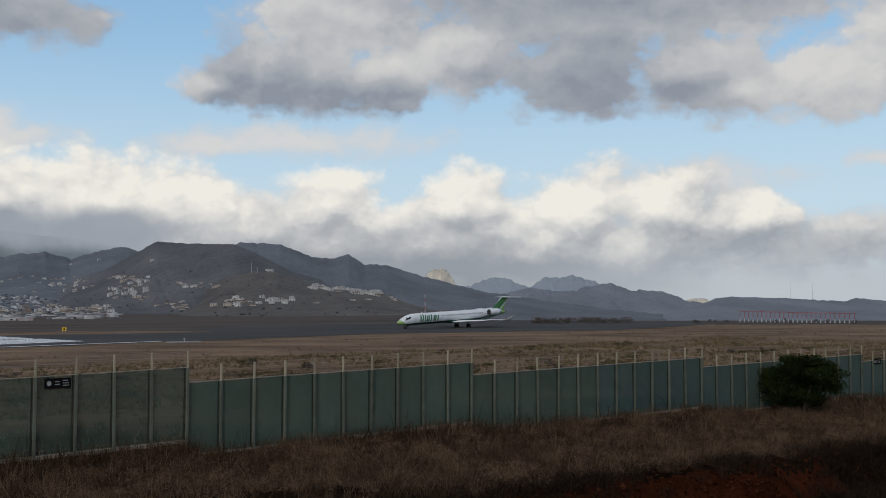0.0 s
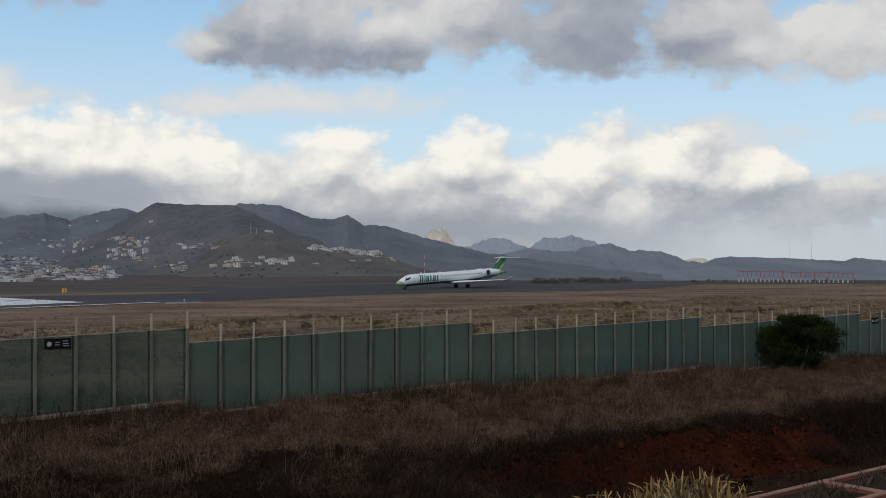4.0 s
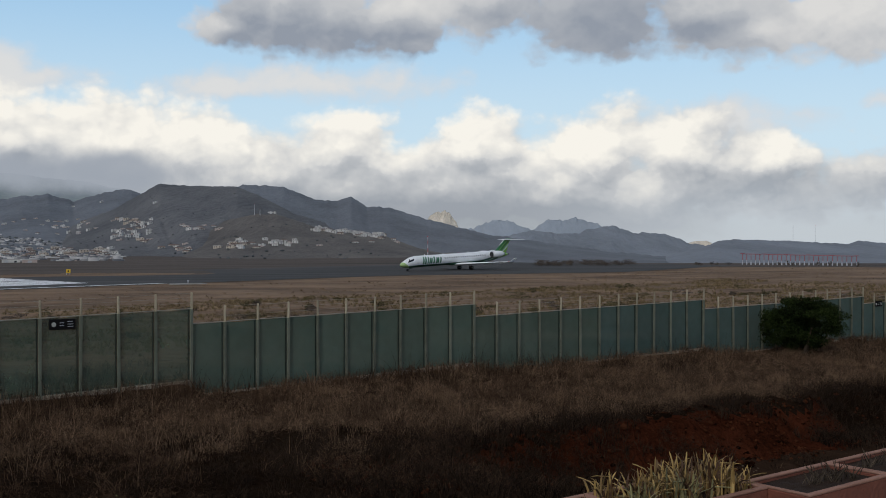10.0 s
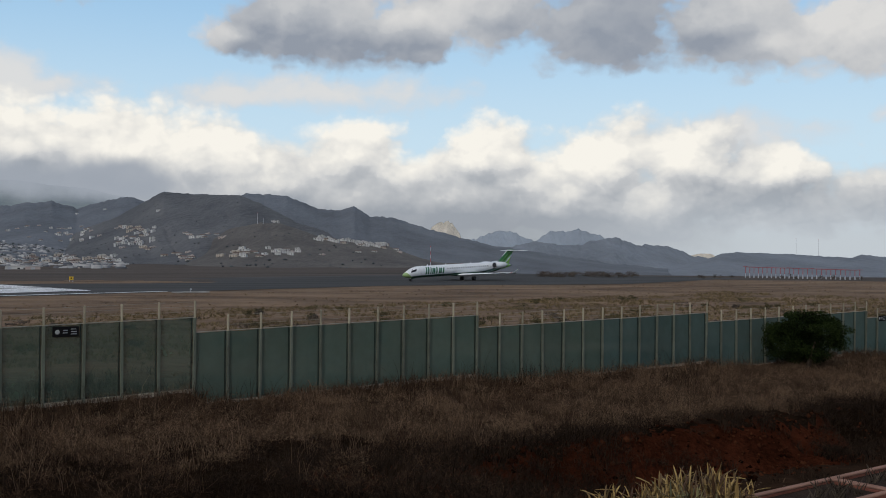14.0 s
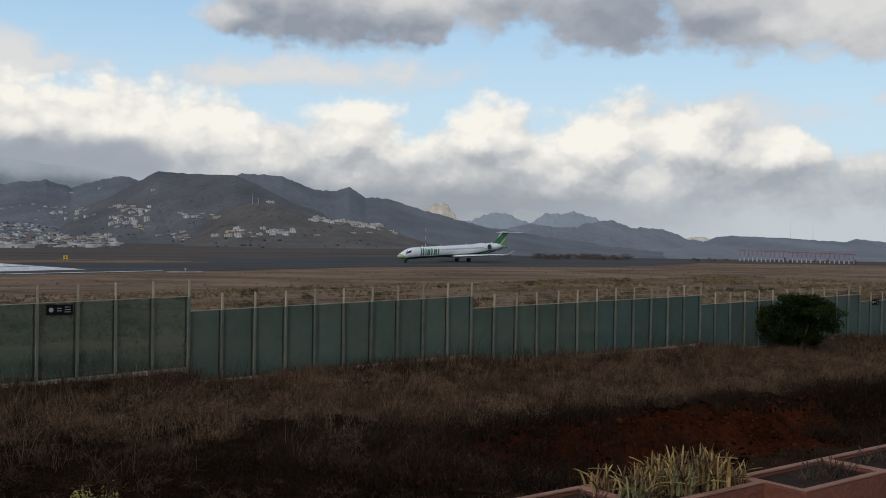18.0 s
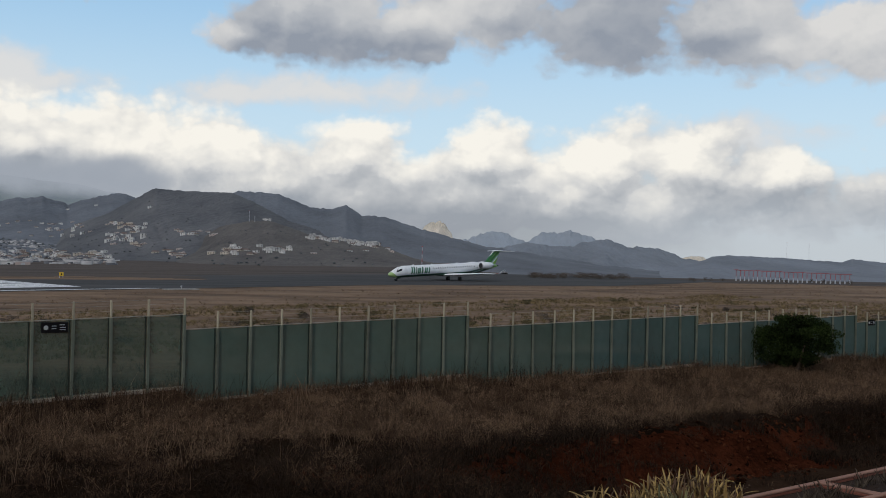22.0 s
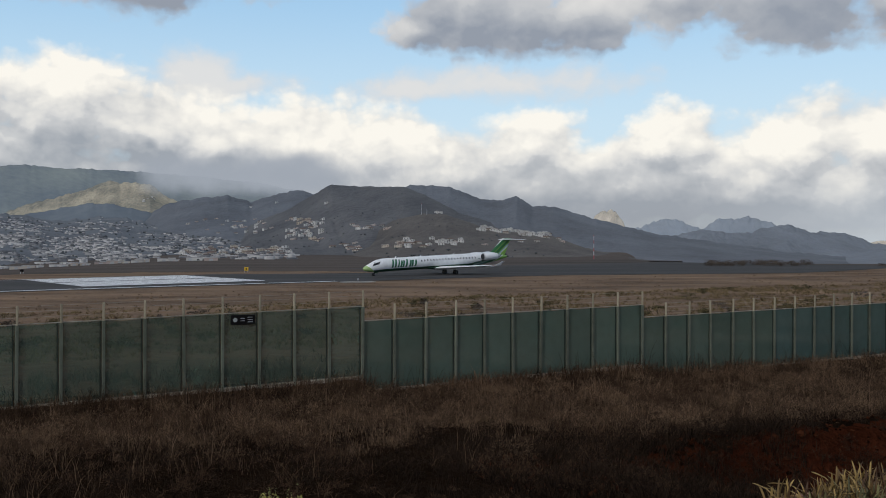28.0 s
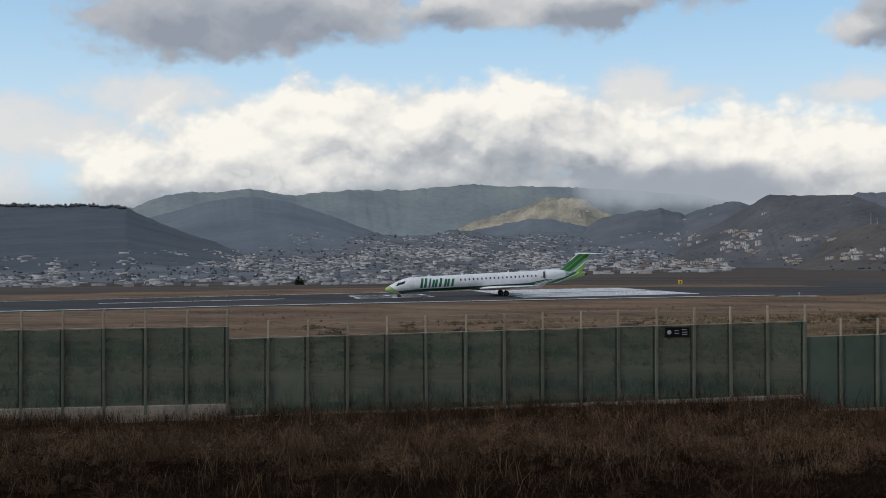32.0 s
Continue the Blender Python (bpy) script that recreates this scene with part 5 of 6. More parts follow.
TEMPLATES = [house_template(WALLS[0], 6.5, 6, 2, False, "white flat-roofed house on the hillside"), house_template(WALLS[0], 6, 5, 1, True, "small white house with a tiled roof on the hillside"),
             house_template(WALLS[1], 7, 6, 1, True, "cream house with a tiled roof on the hillside"), house_template(WALLS[2], 9, 7, 2, False, "ochre apartment house on the slope"),
             house_template(WALLS[3], 6.5, 6, 1, False, "rose-coloured flat-roofed house on the slope"), house_template(WALLS[0], 5.5, 5.5, 2, False, "narrow white two-storey house on the slope")]


def make_houses():
    rng = random.Random(11)
    used = set()

    def put(az, el, i):
        hit = on_ridges(az, el)
        if not hit or hit[0] > 3400:
            return
        r, z = hit
        x, y = polar(az, r)
        m = Matrix.Translation((x, y, z - 0.5)) @ Matrix.Rotation(radians(az) + rng.uniform(-0.6, 0.6), 4, "Z") @ Matrix.Scale(min(1.0, max(0.6, r / 1350)), 4)
        if i not in used:
            used.add(i)
            TEMPLATES[i].matrix_basis = m
        else:
            copy_thing(TEMPLATES[i], m)

    for k in range(54):                      # along the crest of the spur
        f = rng.random()
        put(6.9 - 3.9 * f, 1.08 - 0.42 * f + rng.uniform(-0.16, 0.06), rng.choice((0, 0, 1, 5, 0, 2)))
    groups = [(17.4, 15.3, 0.3, 1.55, 42, (0, 1, 2, 3, 4, 5)), (14.0, 11.8, 0.95, 1.25, 13, (0, 1, 4)), (12.2, 9.4, -0.05, 0.25, 14, (3, 2, 1, 0)),
              (10.9, 7.6, 0.05, 0.42, 20, (0, 1, 4, 5)), (23.0, 17.2, -0.6, -0.05, 80, (0, 1, 2, 2, 3, 4, 5, 0)), (23.0, 18.2, 0.7, 1.55, 34, (0, 1, 4)),
              (15.2, 12.3, -0.3, 0.2, 10, (1, 2, 4)), (20.0, 15.0, 2.0, 2.5, 3, (0,)), (25.2, 23.2, 2.35, 2.9, 24, (0, 1)), (9.3, 8.9, 1.85, 1.95, 2, (0,)), (8.0, 2.0, 0.0, 0.5, 5, (1, 4))]
    for a1, a0, e0, e1, n, kinds in groups:
        for k in range(n):
            put(rng.uniform(a0, a1), rng.uniform(e0, e1), rng.choice(kinds))


make_houses()


def make_town():
    """The far town: some hundreds of little blocks, joined."""
    rs = np.random.RandomState(3)
    V, F, n, single = [], [], 0, 0
    kinds = []
    for wall, word in ((WALLS[0], "white"), (WALLS[1], "cream"), (WALLS[4], "grey"), (WALLS[3], "rose-coloured")):
        th = new("town_house")
        tagged(th, "small far %s house of the town on the slope" % word, "house", "houses of the town")
        part("wall", box(0, 0, 0, 5.4, 4.6, 3.6), wall, th)
        part("roof", box(0, 0, 1.9, 5.7, 4.9, 0.25), M_FLAT, th)
        for sx in (-1.5, 1.4):
            part("window", box(sx, -2.31, 0.6, 0.6, 0.08, 0.8), M_PANE, th)
        kinds.append([th, False])
    cube = np.array([(-.5, -.5, -1), (.5, -.5, -1), (.5, .5, -1), (-.5, .5, -1), (-.5, -.5, 1), (.5, -.5, 1), (.5, .5, 1), (-.5, .5, 1)])
    tri = np.array([(0, 1, 5), (0, 5, 4), (1, 2, 6), (1, 6, 5), (2, 3, 7), (2, 7, 6), (3, 0, 4), (3, 4, 7), (4, 5, 6), (4, 6, 7)])
    surf, r0, r1 = RIDGES["hill_town"]
    tries = 0
    while n < 6500 and tries < 60000:
        tries += 1
        az = rs.uniform(17, 60)
        r = 655 + (r1 - 655) * rs.beta(1.1, 1.5)
        dens = 0.55 * fbm(np.array([az * 0.6]), np.array([r / 220.0]))[0] + 0.55 * fbm(np.array([az * 1.6 + 5]), np.array([r / 70.0]))[0] - 0.06 * max(0.0, (r - 1500) / 1000)
        if dens + rs.uniform(-0.06, 0.06) < 0.552 + 0.04 * (az > 40):
            continue
        x, y = polar(az, r)
        z = ground_at(x, y)
        for hill in ("hill_town", "hill_shaded", "hill_wooded"):
            sf, h0, h1 = RIDGES[hill]
            if h0 <= r <= h1:
                z = max(z, float(sf(np.array([az]), np.array([r]))[0]))
        if az > 41 and (z - EYE) / r > 0.0125 - 0.0007 * (az - 41) + rs.uniform(-0.004, 0.002):
            continue
        w, d, h = rs.uniform(2.4, 6), rs.uniform(3, 5), rs.choice([0.8, 1.1, 1.5, 2.2], p=[0.35, 0.35, 0.22, 0.08])
        if rs.rand() < 0.12:
            w = w * 2
        if r < 1150 and single < 290:        # the nearest stand as houses of their own
            single += 1
            k = kinds[rs.choice(4, p=[0.45, 0.25, 0.15, 0.15])]
            m = Matrix.Translation((x, y, z + 0.4)) @ Matrix.Rotation(radians(az) + rs.uniform(-0.5, 0.5), 4, "Z") @ Matrix.Scale(rs.uniform(0.45, 0.8), 4)
            if k[1]:
                copy_thing(k[0], m)
            else:
                k[0].matrix_basis, k[1] = m, True
            continue
        c, s = math.cos(radians(az) + rs.uniform(-0.5, 0.5)), math.sin(radians(az) + rs.uniform(-0.5, 0.5))
        p = cube * (w, d, h)
        q = np.stack([p[:, 0] * c - p[:, 1] * s + x, p[:, 0] * s + p[:, 1] * c + y, p[:, 2] + z], 1)
        V.append(q)
        F.append(tri + 8 * n)
        n += 1
    # Distance haze is put into the wall colour, dim and grey-blue.
    m = mat("hazed_town_walls", (0.14, 0.147, 0.165), 0.9, 0.35, 0.05, island=True, tint=(0.47, 0.46, 0.45))
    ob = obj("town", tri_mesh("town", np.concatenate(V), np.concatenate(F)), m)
    tagged(ob, "far town of small white and cream houses on the slope", "town", kind="stuff")


make_town()


def make_trees_far():
    """Trees between the houses, and a row of pines on the wooded hill's crest, as small clumps."""
    rs = np.random.RandomState(14)
    oct_v = np.array([(1, 0, 0), (-1, 0, 0), (0, 1, 0), (0, -1, 0), (0, 0, 1), (0, 0, -0.6)], float)
    oct_f = np.array([(0, 2, 4), (2, 1, 4), (1, 3, 4), (3, 0, 4), (2, 0, 5), (1, 2, 5), (3, 1, 5), (0, 3, 5)])
    for name, label, count, box_ in (("town_trees", "dark trees between the houses of the town", 1700, (17, 60)), ("village_trees", "dark scrub and trees on the hillside", 260, (3, 22)),
                                     ("crest_trees", "row of dark pines on the wooded hill's crest", 260, (49.6, 60))):
        V, F = [], []
        for k in range(count):
            az = rs.uniform(*box_)
            if name == "town_trees":
                surf, r0, r1 = RIDGES["hill_town"]
                r = r0 + (r1 - r0) * rs.beta(0.9, 1.6)
            elif name == "village_trees":
                surf, r0, r1 = RIDGES["hill_spur" if az < 12 and rs.rand() < 0.6 else "hill_mesa"]
                r = r0 + (r1 - r0) * rs.uniform(0.05, 0.9)
            else:
                surf, r0, r1 = RIDGES["hill_wooded"]
                r = r1 - rs.uniform(0, 40)
            z = float(surf(np.array([az]), np.array([r]))[0])
            x, y = polar(az, r)
            h = rs.uniform(0.6, 1.5) if name != "crest_trees" else rs.uniform(2.0, 4.5)
            if name == "town_trees":
                h = h * (0.5 + r / 1500)
            p = oct_v * (h * rs.uniform(0.7, 1.6), h * rs.uniform(0.7, 1.6), h) * rs.uniform(0.75, 1.25, (6, 1))
            V.append(p + (x, y, z + h * 0.4))
            F.append(oct_f + 6 * k)
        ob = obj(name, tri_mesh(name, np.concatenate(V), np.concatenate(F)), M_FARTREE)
        tagged(ob, label, "trees", kind="stuff")


# Tree colour kept near that of the hazed hills, the haze put into it.
M_FARTREE = mat("hazed_far_trees", (0.075, 0.084, 0.09), 0.95, 0.25, 0.05, island=True, tint=(0.1, 0.11, 0.11))
make_trees_far()


def low_block(az, r, w, h, material, label):
    """A long low building at the town's edge: walls, roof slab, gates."""
    x, y = polar(az, r)
    b = new("low_building")
    tagged(b, label, "building", "low buildings at the edge of the town")
    b.matrix_basis = Matrix.Translation((x, y, ground_at(x, y) - 0.3)) @ Matrix.Rotation(radians(az), 4, "Z")
    part("wall", box(0, 0, h / 2 - 0.5, w, 6, h + 1), material, b)
    part("roof", box(0, 0, h + 0.12, w + 0.3, 6.3, 0.24), M_FLAT, b)
    k = max(1, int(w / 4.5))
    for i in range(k):
        part("gate" if i % 3 == 0 else "window", box(-w / 2 + w * (i + 0.5) / k, -3.02, h * 0.45, 1.3 if i % 3 else 1.9, 0.1, h * (0.4 if i % 3 else 0.75)), M_PANE if i % 2 else M_GREY, b)


def make_edge_row():
    rng = random.Random(21)
    az = 21.5
    while az < 58:
        r = np.interp(az, [21, 28, 36, 58], [560, 610, 640, 640]) + rng.uniform(-12, 25)
        w, h = rng.choice((3, 3, 4, 4, 5, 6, 7, 9)), rng.uniform(1.1, 2.1)
        if az > 30 and rng.random() < 0.3:
            az += rng.uniform(0.3, 1.1)
        i = rng.choice((0, 0, 0, 1, 1, 2, 3, 3))
        low_block(az, r, w, h, WALLS[i], ("long low white building at the edge of the town", "low cream building at the edge of the town", "low ochre building at the edge of the town", "low rose-coloured building at the edge of the town")[i])
        az += math.degrees(w / r) + rng.uniform(-0.1, 0.22)


make_edge_row()


# ---------------------------------------------------------------- plants
def tufts(name, spots, blades, height, width, lean, material, label, category, seed, stuff=True, z_of=None, patchy=0.0):
    """Many narrow, bent blades, standing in clumps at the spots (x, y)."""
    rs = np.random.RandomState(seed)
    n = len(spots) * blades
    base = np.repeat(spots, blades, axis=0) + rs.normal(0, 0.09, (n, 2))
    z = (z_of or ground_z)(base[:, 0], base[:, 1]) - 0.03
    h = height[0] + (height[1] - height[0]) * rs.beta(1.6, 2.2, n) * np.repeat(rs.uniform(0.6, 1.25, len(spots)), blades)
    h = h * np.interp(fbm(base[:, 0] * 0.55 + seed, base[:, 1] * 0.55), [0.3, 0.7], [1 - patchy, 1 + patchy])
    ang, ln = rs.uniform(0, 2 * math.pi, n), rs.uniform(0.05, lean, n) * h
    face = rs.uniform(0, math.pi, n)
    wx, wy = np.cos(face) * width * rs.uniform(0.6, 1.4, n), np.sin(face) * width * rs.uniform(0.6, 1.4, n)
    b = np.column_stack([base, z])
    side = np.column_stack([wx, wy, np.zeros(n)])
    mid = b + np.column_stack([np.cos(ang) * ln * 0.35, np.sin(ang) * ln * 0.35, h * 0.6])
    tip = b + np.column_stack([np.cos(ang) * ln, np.sin(ang) * ln, h])
    V = np.stack([b - side / 2, b + side / 2, mid - side * 0.4, mid + side * 0.4, tip], 1).reshape(-1, 3)
    f = np.array([(0, 1, 3), (0, 3, 2), (2, 3, 4)])
    F = (f[None] + 5 * np.arange(n)[:, None, None]).reshape(-1, 3)
    ob = obj(name, tri_mesh(name, V, F), material)
    return tagged(ob, label, category, kind="stuff" if stuff else "")


def field_spots(n, q0, q1, w0, w1, seed, keep=None):
    rs = np.random.RandomState(seed)
    q, w = rs.uniform(q0, q1, n), rs.uniform(w0, w1, n)
    if keep is not None:
        ok = keep(q, w, rs)
        q, w = q[ok], w[ok]
    p = q[:, None] * FDIR + (w + FW)[:, None] * FNOR
    az = np.degrees(np.arctan2(-p[:, 0], p[:, 1]))
    return p[(az > -28) & (az < 60)]


clump = lambda q, w, rs, f, lim: fbm(q * f, w * f + 7) + rs.uniform(-0.12, 0.12, len(q)) > lim
loose = lambda q, w, rs, f, lim: fbm(q * f, w * f + 7) + rs.uniform(-0.3, 0.3, len(q)) > lim
on_field = lambda q, w: ~((w < -12.8) & (q > 16 + 3 * (fbm(q * 0.4, w * 0.4) - 0.5) * 2))
M_STRAWB = mat("pale_dry_stalks", (0.115, 0.072, 0.044), 0.9, 0.4, 0.25, island=True, tint=(0.2, 0.13, 0.08), spec=0.03)
in_grass = lambda q, w, rs, f, lim, fall: on_field(q, w) & loose(q, w, rs, f, lim + fall * np.maximum(0, grass_edge(q, w) - w))
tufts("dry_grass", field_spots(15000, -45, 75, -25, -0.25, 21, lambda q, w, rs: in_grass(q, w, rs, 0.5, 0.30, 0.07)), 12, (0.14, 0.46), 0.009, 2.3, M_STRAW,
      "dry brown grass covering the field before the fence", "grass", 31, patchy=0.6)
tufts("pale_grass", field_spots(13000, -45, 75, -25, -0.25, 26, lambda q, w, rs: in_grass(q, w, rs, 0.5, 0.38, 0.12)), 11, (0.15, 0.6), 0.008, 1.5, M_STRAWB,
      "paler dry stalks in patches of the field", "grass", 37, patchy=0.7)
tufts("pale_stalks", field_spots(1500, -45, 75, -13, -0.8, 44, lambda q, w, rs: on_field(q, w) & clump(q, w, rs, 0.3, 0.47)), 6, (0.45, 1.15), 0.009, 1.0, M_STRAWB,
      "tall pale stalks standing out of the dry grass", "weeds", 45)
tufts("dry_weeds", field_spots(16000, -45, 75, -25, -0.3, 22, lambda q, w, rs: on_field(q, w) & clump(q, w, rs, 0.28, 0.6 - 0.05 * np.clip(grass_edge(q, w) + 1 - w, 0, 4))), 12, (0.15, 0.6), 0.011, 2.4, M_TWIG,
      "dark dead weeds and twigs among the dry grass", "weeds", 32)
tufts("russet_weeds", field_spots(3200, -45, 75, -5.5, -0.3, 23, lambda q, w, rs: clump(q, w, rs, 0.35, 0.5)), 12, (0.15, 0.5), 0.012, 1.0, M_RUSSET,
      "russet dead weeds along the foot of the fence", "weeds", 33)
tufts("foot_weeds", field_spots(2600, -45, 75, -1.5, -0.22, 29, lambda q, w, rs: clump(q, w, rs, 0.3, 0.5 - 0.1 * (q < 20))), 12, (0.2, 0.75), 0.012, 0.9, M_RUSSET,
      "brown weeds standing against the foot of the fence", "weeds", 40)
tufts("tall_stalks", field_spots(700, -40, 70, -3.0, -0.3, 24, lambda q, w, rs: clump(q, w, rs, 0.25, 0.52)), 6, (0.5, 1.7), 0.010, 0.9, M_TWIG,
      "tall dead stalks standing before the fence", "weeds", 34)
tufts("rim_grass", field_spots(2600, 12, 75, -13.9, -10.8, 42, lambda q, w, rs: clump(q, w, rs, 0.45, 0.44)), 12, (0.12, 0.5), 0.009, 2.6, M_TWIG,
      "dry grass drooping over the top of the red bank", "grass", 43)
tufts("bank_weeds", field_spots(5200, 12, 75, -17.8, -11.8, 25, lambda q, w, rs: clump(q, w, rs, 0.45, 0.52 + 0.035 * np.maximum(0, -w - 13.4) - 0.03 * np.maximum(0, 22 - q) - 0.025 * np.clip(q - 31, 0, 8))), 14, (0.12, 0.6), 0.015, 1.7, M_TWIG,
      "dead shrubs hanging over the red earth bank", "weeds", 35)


def shrub_domes(name, spots, size, leaves, material, label, seed):
    """Low domes of fine dead twigs and leaves, joined: nobody could count them."""
    rs = np.random.RandomState(seed)
    n = len(spots)
    rad = rs.uniform(*size, n)
    z = ground_z(spots[:, 0], spots[:, 1])
    dirs = rs.normal(0, 1, (n * leaves, 3))
    dirs /= np.linalg.norm(dirs, axis=1)[:, None]
    dirs[:, 2] = np.abs(dirs[:, 2])
    rr = np.repeat(rad, leaves)
    p = np.column_stack([np.repeat(spots, leaves, 0), np.repeat(z, leaves)]) + dirs * (rr * rs.uniform(0.35, 1.0, n * leaves))[:, None] * (1, 1, 0.75)
    u = dirs + rs.normal(0, 0.7, dirs.shape)
    u /= np.linalg.norm(u, axis=1)[:, None]
    v = np.cross(u, rs.normal(0, 1, dirs.shape))
    v /= np.linalg.norm(v, axis=1)[:, None]
    s = (0.03 + 0.075 * rs.rand(n * leaves, 1))
    V = np.stack([p - u * s, p + v * 0.0055, p + u * s, p - v * 0.0055], 1).reshape(-1, 3)
    F = (np.array([(0, 1, 2), (0, 2, 3)])[None] + 4 * np.arange(n * leaves)[:, None, None]).reshape(-1, 3)
    tagged(obj(name, tri_mesh(name, V, F), material), label, "shrubs", kind="stuff")


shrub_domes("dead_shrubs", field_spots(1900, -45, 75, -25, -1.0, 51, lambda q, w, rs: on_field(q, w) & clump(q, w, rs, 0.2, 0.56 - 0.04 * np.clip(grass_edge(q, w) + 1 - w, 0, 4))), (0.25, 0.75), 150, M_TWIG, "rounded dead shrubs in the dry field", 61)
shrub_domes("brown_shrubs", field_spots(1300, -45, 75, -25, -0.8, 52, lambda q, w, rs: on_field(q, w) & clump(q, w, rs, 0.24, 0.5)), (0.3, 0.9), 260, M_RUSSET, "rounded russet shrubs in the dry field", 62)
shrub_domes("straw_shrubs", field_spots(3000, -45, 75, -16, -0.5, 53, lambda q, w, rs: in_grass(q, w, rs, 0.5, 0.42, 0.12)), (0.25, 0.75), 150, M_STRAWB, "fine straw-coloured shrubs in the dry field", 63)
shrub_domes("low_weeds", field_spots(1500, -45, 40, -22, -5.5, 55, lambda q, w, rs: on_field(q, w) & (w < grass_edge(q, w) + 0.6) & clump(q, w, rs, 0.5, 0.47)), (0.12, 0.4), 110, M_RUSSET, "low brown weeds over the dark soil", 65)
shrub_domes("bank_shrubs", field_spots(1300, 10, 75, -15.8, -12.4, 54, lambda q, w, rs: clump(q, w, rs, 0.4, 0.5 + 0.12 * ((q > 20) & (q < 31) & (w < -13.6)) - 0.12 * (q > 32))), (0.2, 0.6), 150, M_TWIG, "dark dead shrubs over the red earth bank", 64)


def clods(name, spots, size, material, label, seed):
    """Loose clods and stones, each a rough eight-sided lump half sunk in the ground."""
    rs = np.random.RandomState(seed)
    v0 = np.array([(1, 0, 0), (-1, 0, 0), (0, 1, 0), (0, -1, 0), (0, 0, 0.8), (0, 0, -0.8)], float)
    f0 = np.array([(0, 2, 4), (2, 1, 4), (1, 3, 4), (3, 0, 4), (2, 0, 5), (1, 2, 5), (3, 1, 5), (0, 3, 5)])
    n = len(spots)
    r = size[0] + (size[1] - size[0]) * rs.beta(0.8, 3.0, n)
    z = ground_z(spots[:, 0], spots[:, 1])
    V = v0[None] * rs.uniform(0.6, 1.4, (n, 6, 1)) * r[:, None, None] + rs.normal(0, 0.12, (n, 6, 3)) * r[:, None, None]
    V = V + np.column_stack([spots, z])[:, None, :]
    F = f0[None] + 6 * np.arange(n)[:, None, None]
    tagged(obj(name, tri_mesh(name, V.reshape(-1, 3), F.reshape(-1, 3)), material), label, "clods", kind="stuff")


M_CLOD = mat("earth_clods", (0.02, 0.0075, 0.004), 0.95, 0.6, 1.5, 0.5, island=True, tint=(0.062, 0.021, 0.01), spec=0.0)
M_PALECLOD = mat("stones", (0.03, 0.02, 0.014), 0.95, 0.5, 1.5, 0.4, island=True, tint=(0.085, 0.06, 0.042), spec=0.0)
clods("bank_clods", field_spots(7000, 12, 60, -16.6, -12.6, 71, lambda q, w, rs: clump(q, w, rs, 0.5, 0.42)), (0.02, 0.15), M_CLOD, "loose clods of red earth on the cut bank", 72)
clods("path_stones", field_spots(2200, 6, 60, -27, -15.8, 73, lambda q, w, rs: clump(q, w, rs, 0.4, 0.46)), (0.015, 0.1), M_PALECLOD, "small stones and crumbs on the earth path", 74)
tufts("verge_weeds", field_spots(5200, -45, 75, 0.4, 9, 28, lambda q, w, rs: clump(q, w, rs, 0.3, 0.40 + 0.02 * w)), 10, (0.2, 0.8), 0.016, 1.2, M_TWIG,
      "dark weeds behind the fence", "weeds", 39)
tufts("path_weeds", field_spots(2600, 8, 75, -26, -16.5, 27, lambda q, w, rs: clump(q, w, rs, 0.4, 0.6)), 9, (0.06, 0.25), 0.013, 1.7, M_STRAW,
      "sparse dry weeds on the earth path", "weeds", 38)


M_OLIVEGRASS = mat("olive_tussock", (0.085, 0.062, 0.03), 0.95, 0.4, 0.3, island=True, tint=(0.24, 0.178, 0.088), spec=0.03)
M_TUSSOCK = mat("tussock", (0.18, 0.12, 0.078), 0.95, 0.35, 0.3, island=True, tint=(0.28, 0.195, 0.125))


def airfield_tufts():
    rs = np.random.RandomState(8)
    a, s = rs.uniform(-60, 260, 5200), rs.uniform(34, 150, 5200)
    p = RUN0 + a[:, None] * RUN + s[:, None] * SIDE
    w = p @ FNOR - FW
    az = np.degrees(np.arctan2(-p[:, 0], p[:, 1]))
    near = np.interp(a, [-60, -4, 41, 100, 172, 320], [40, 46, 24, 27, 32, 42])
    ok = (w > 3) & (az > -28) & (az < 60) & (s > near + 2) & (fbm(a * 0.06, s * 0.06) + rs.uniform(-0.15, 0.15, 5200) > 0.55)
    return p[ok]


tufts("verge_grass", field_spots(20000, -45, 150, 16, 78, 30, lambda q, w, rs: clump(q * 0.5, w, rs, 0.22, 0.43 + 0.0022 * (w - 18) - 0.07 * np.clip((q - 18) / 15, 0, 1))), 12, (0.12, 0.45), 0.03, 1.6, M_OLIVEGRASS,
      "olive and brown tussocks behind the fence", "grass", 41)
tufts("airfield_grass", airfield_tufts(), 14, (0.08, 0.3), 0.06, 2.2, M_TUSSOCK, "tussocks of dry grass on the airfield", "grass", 36)


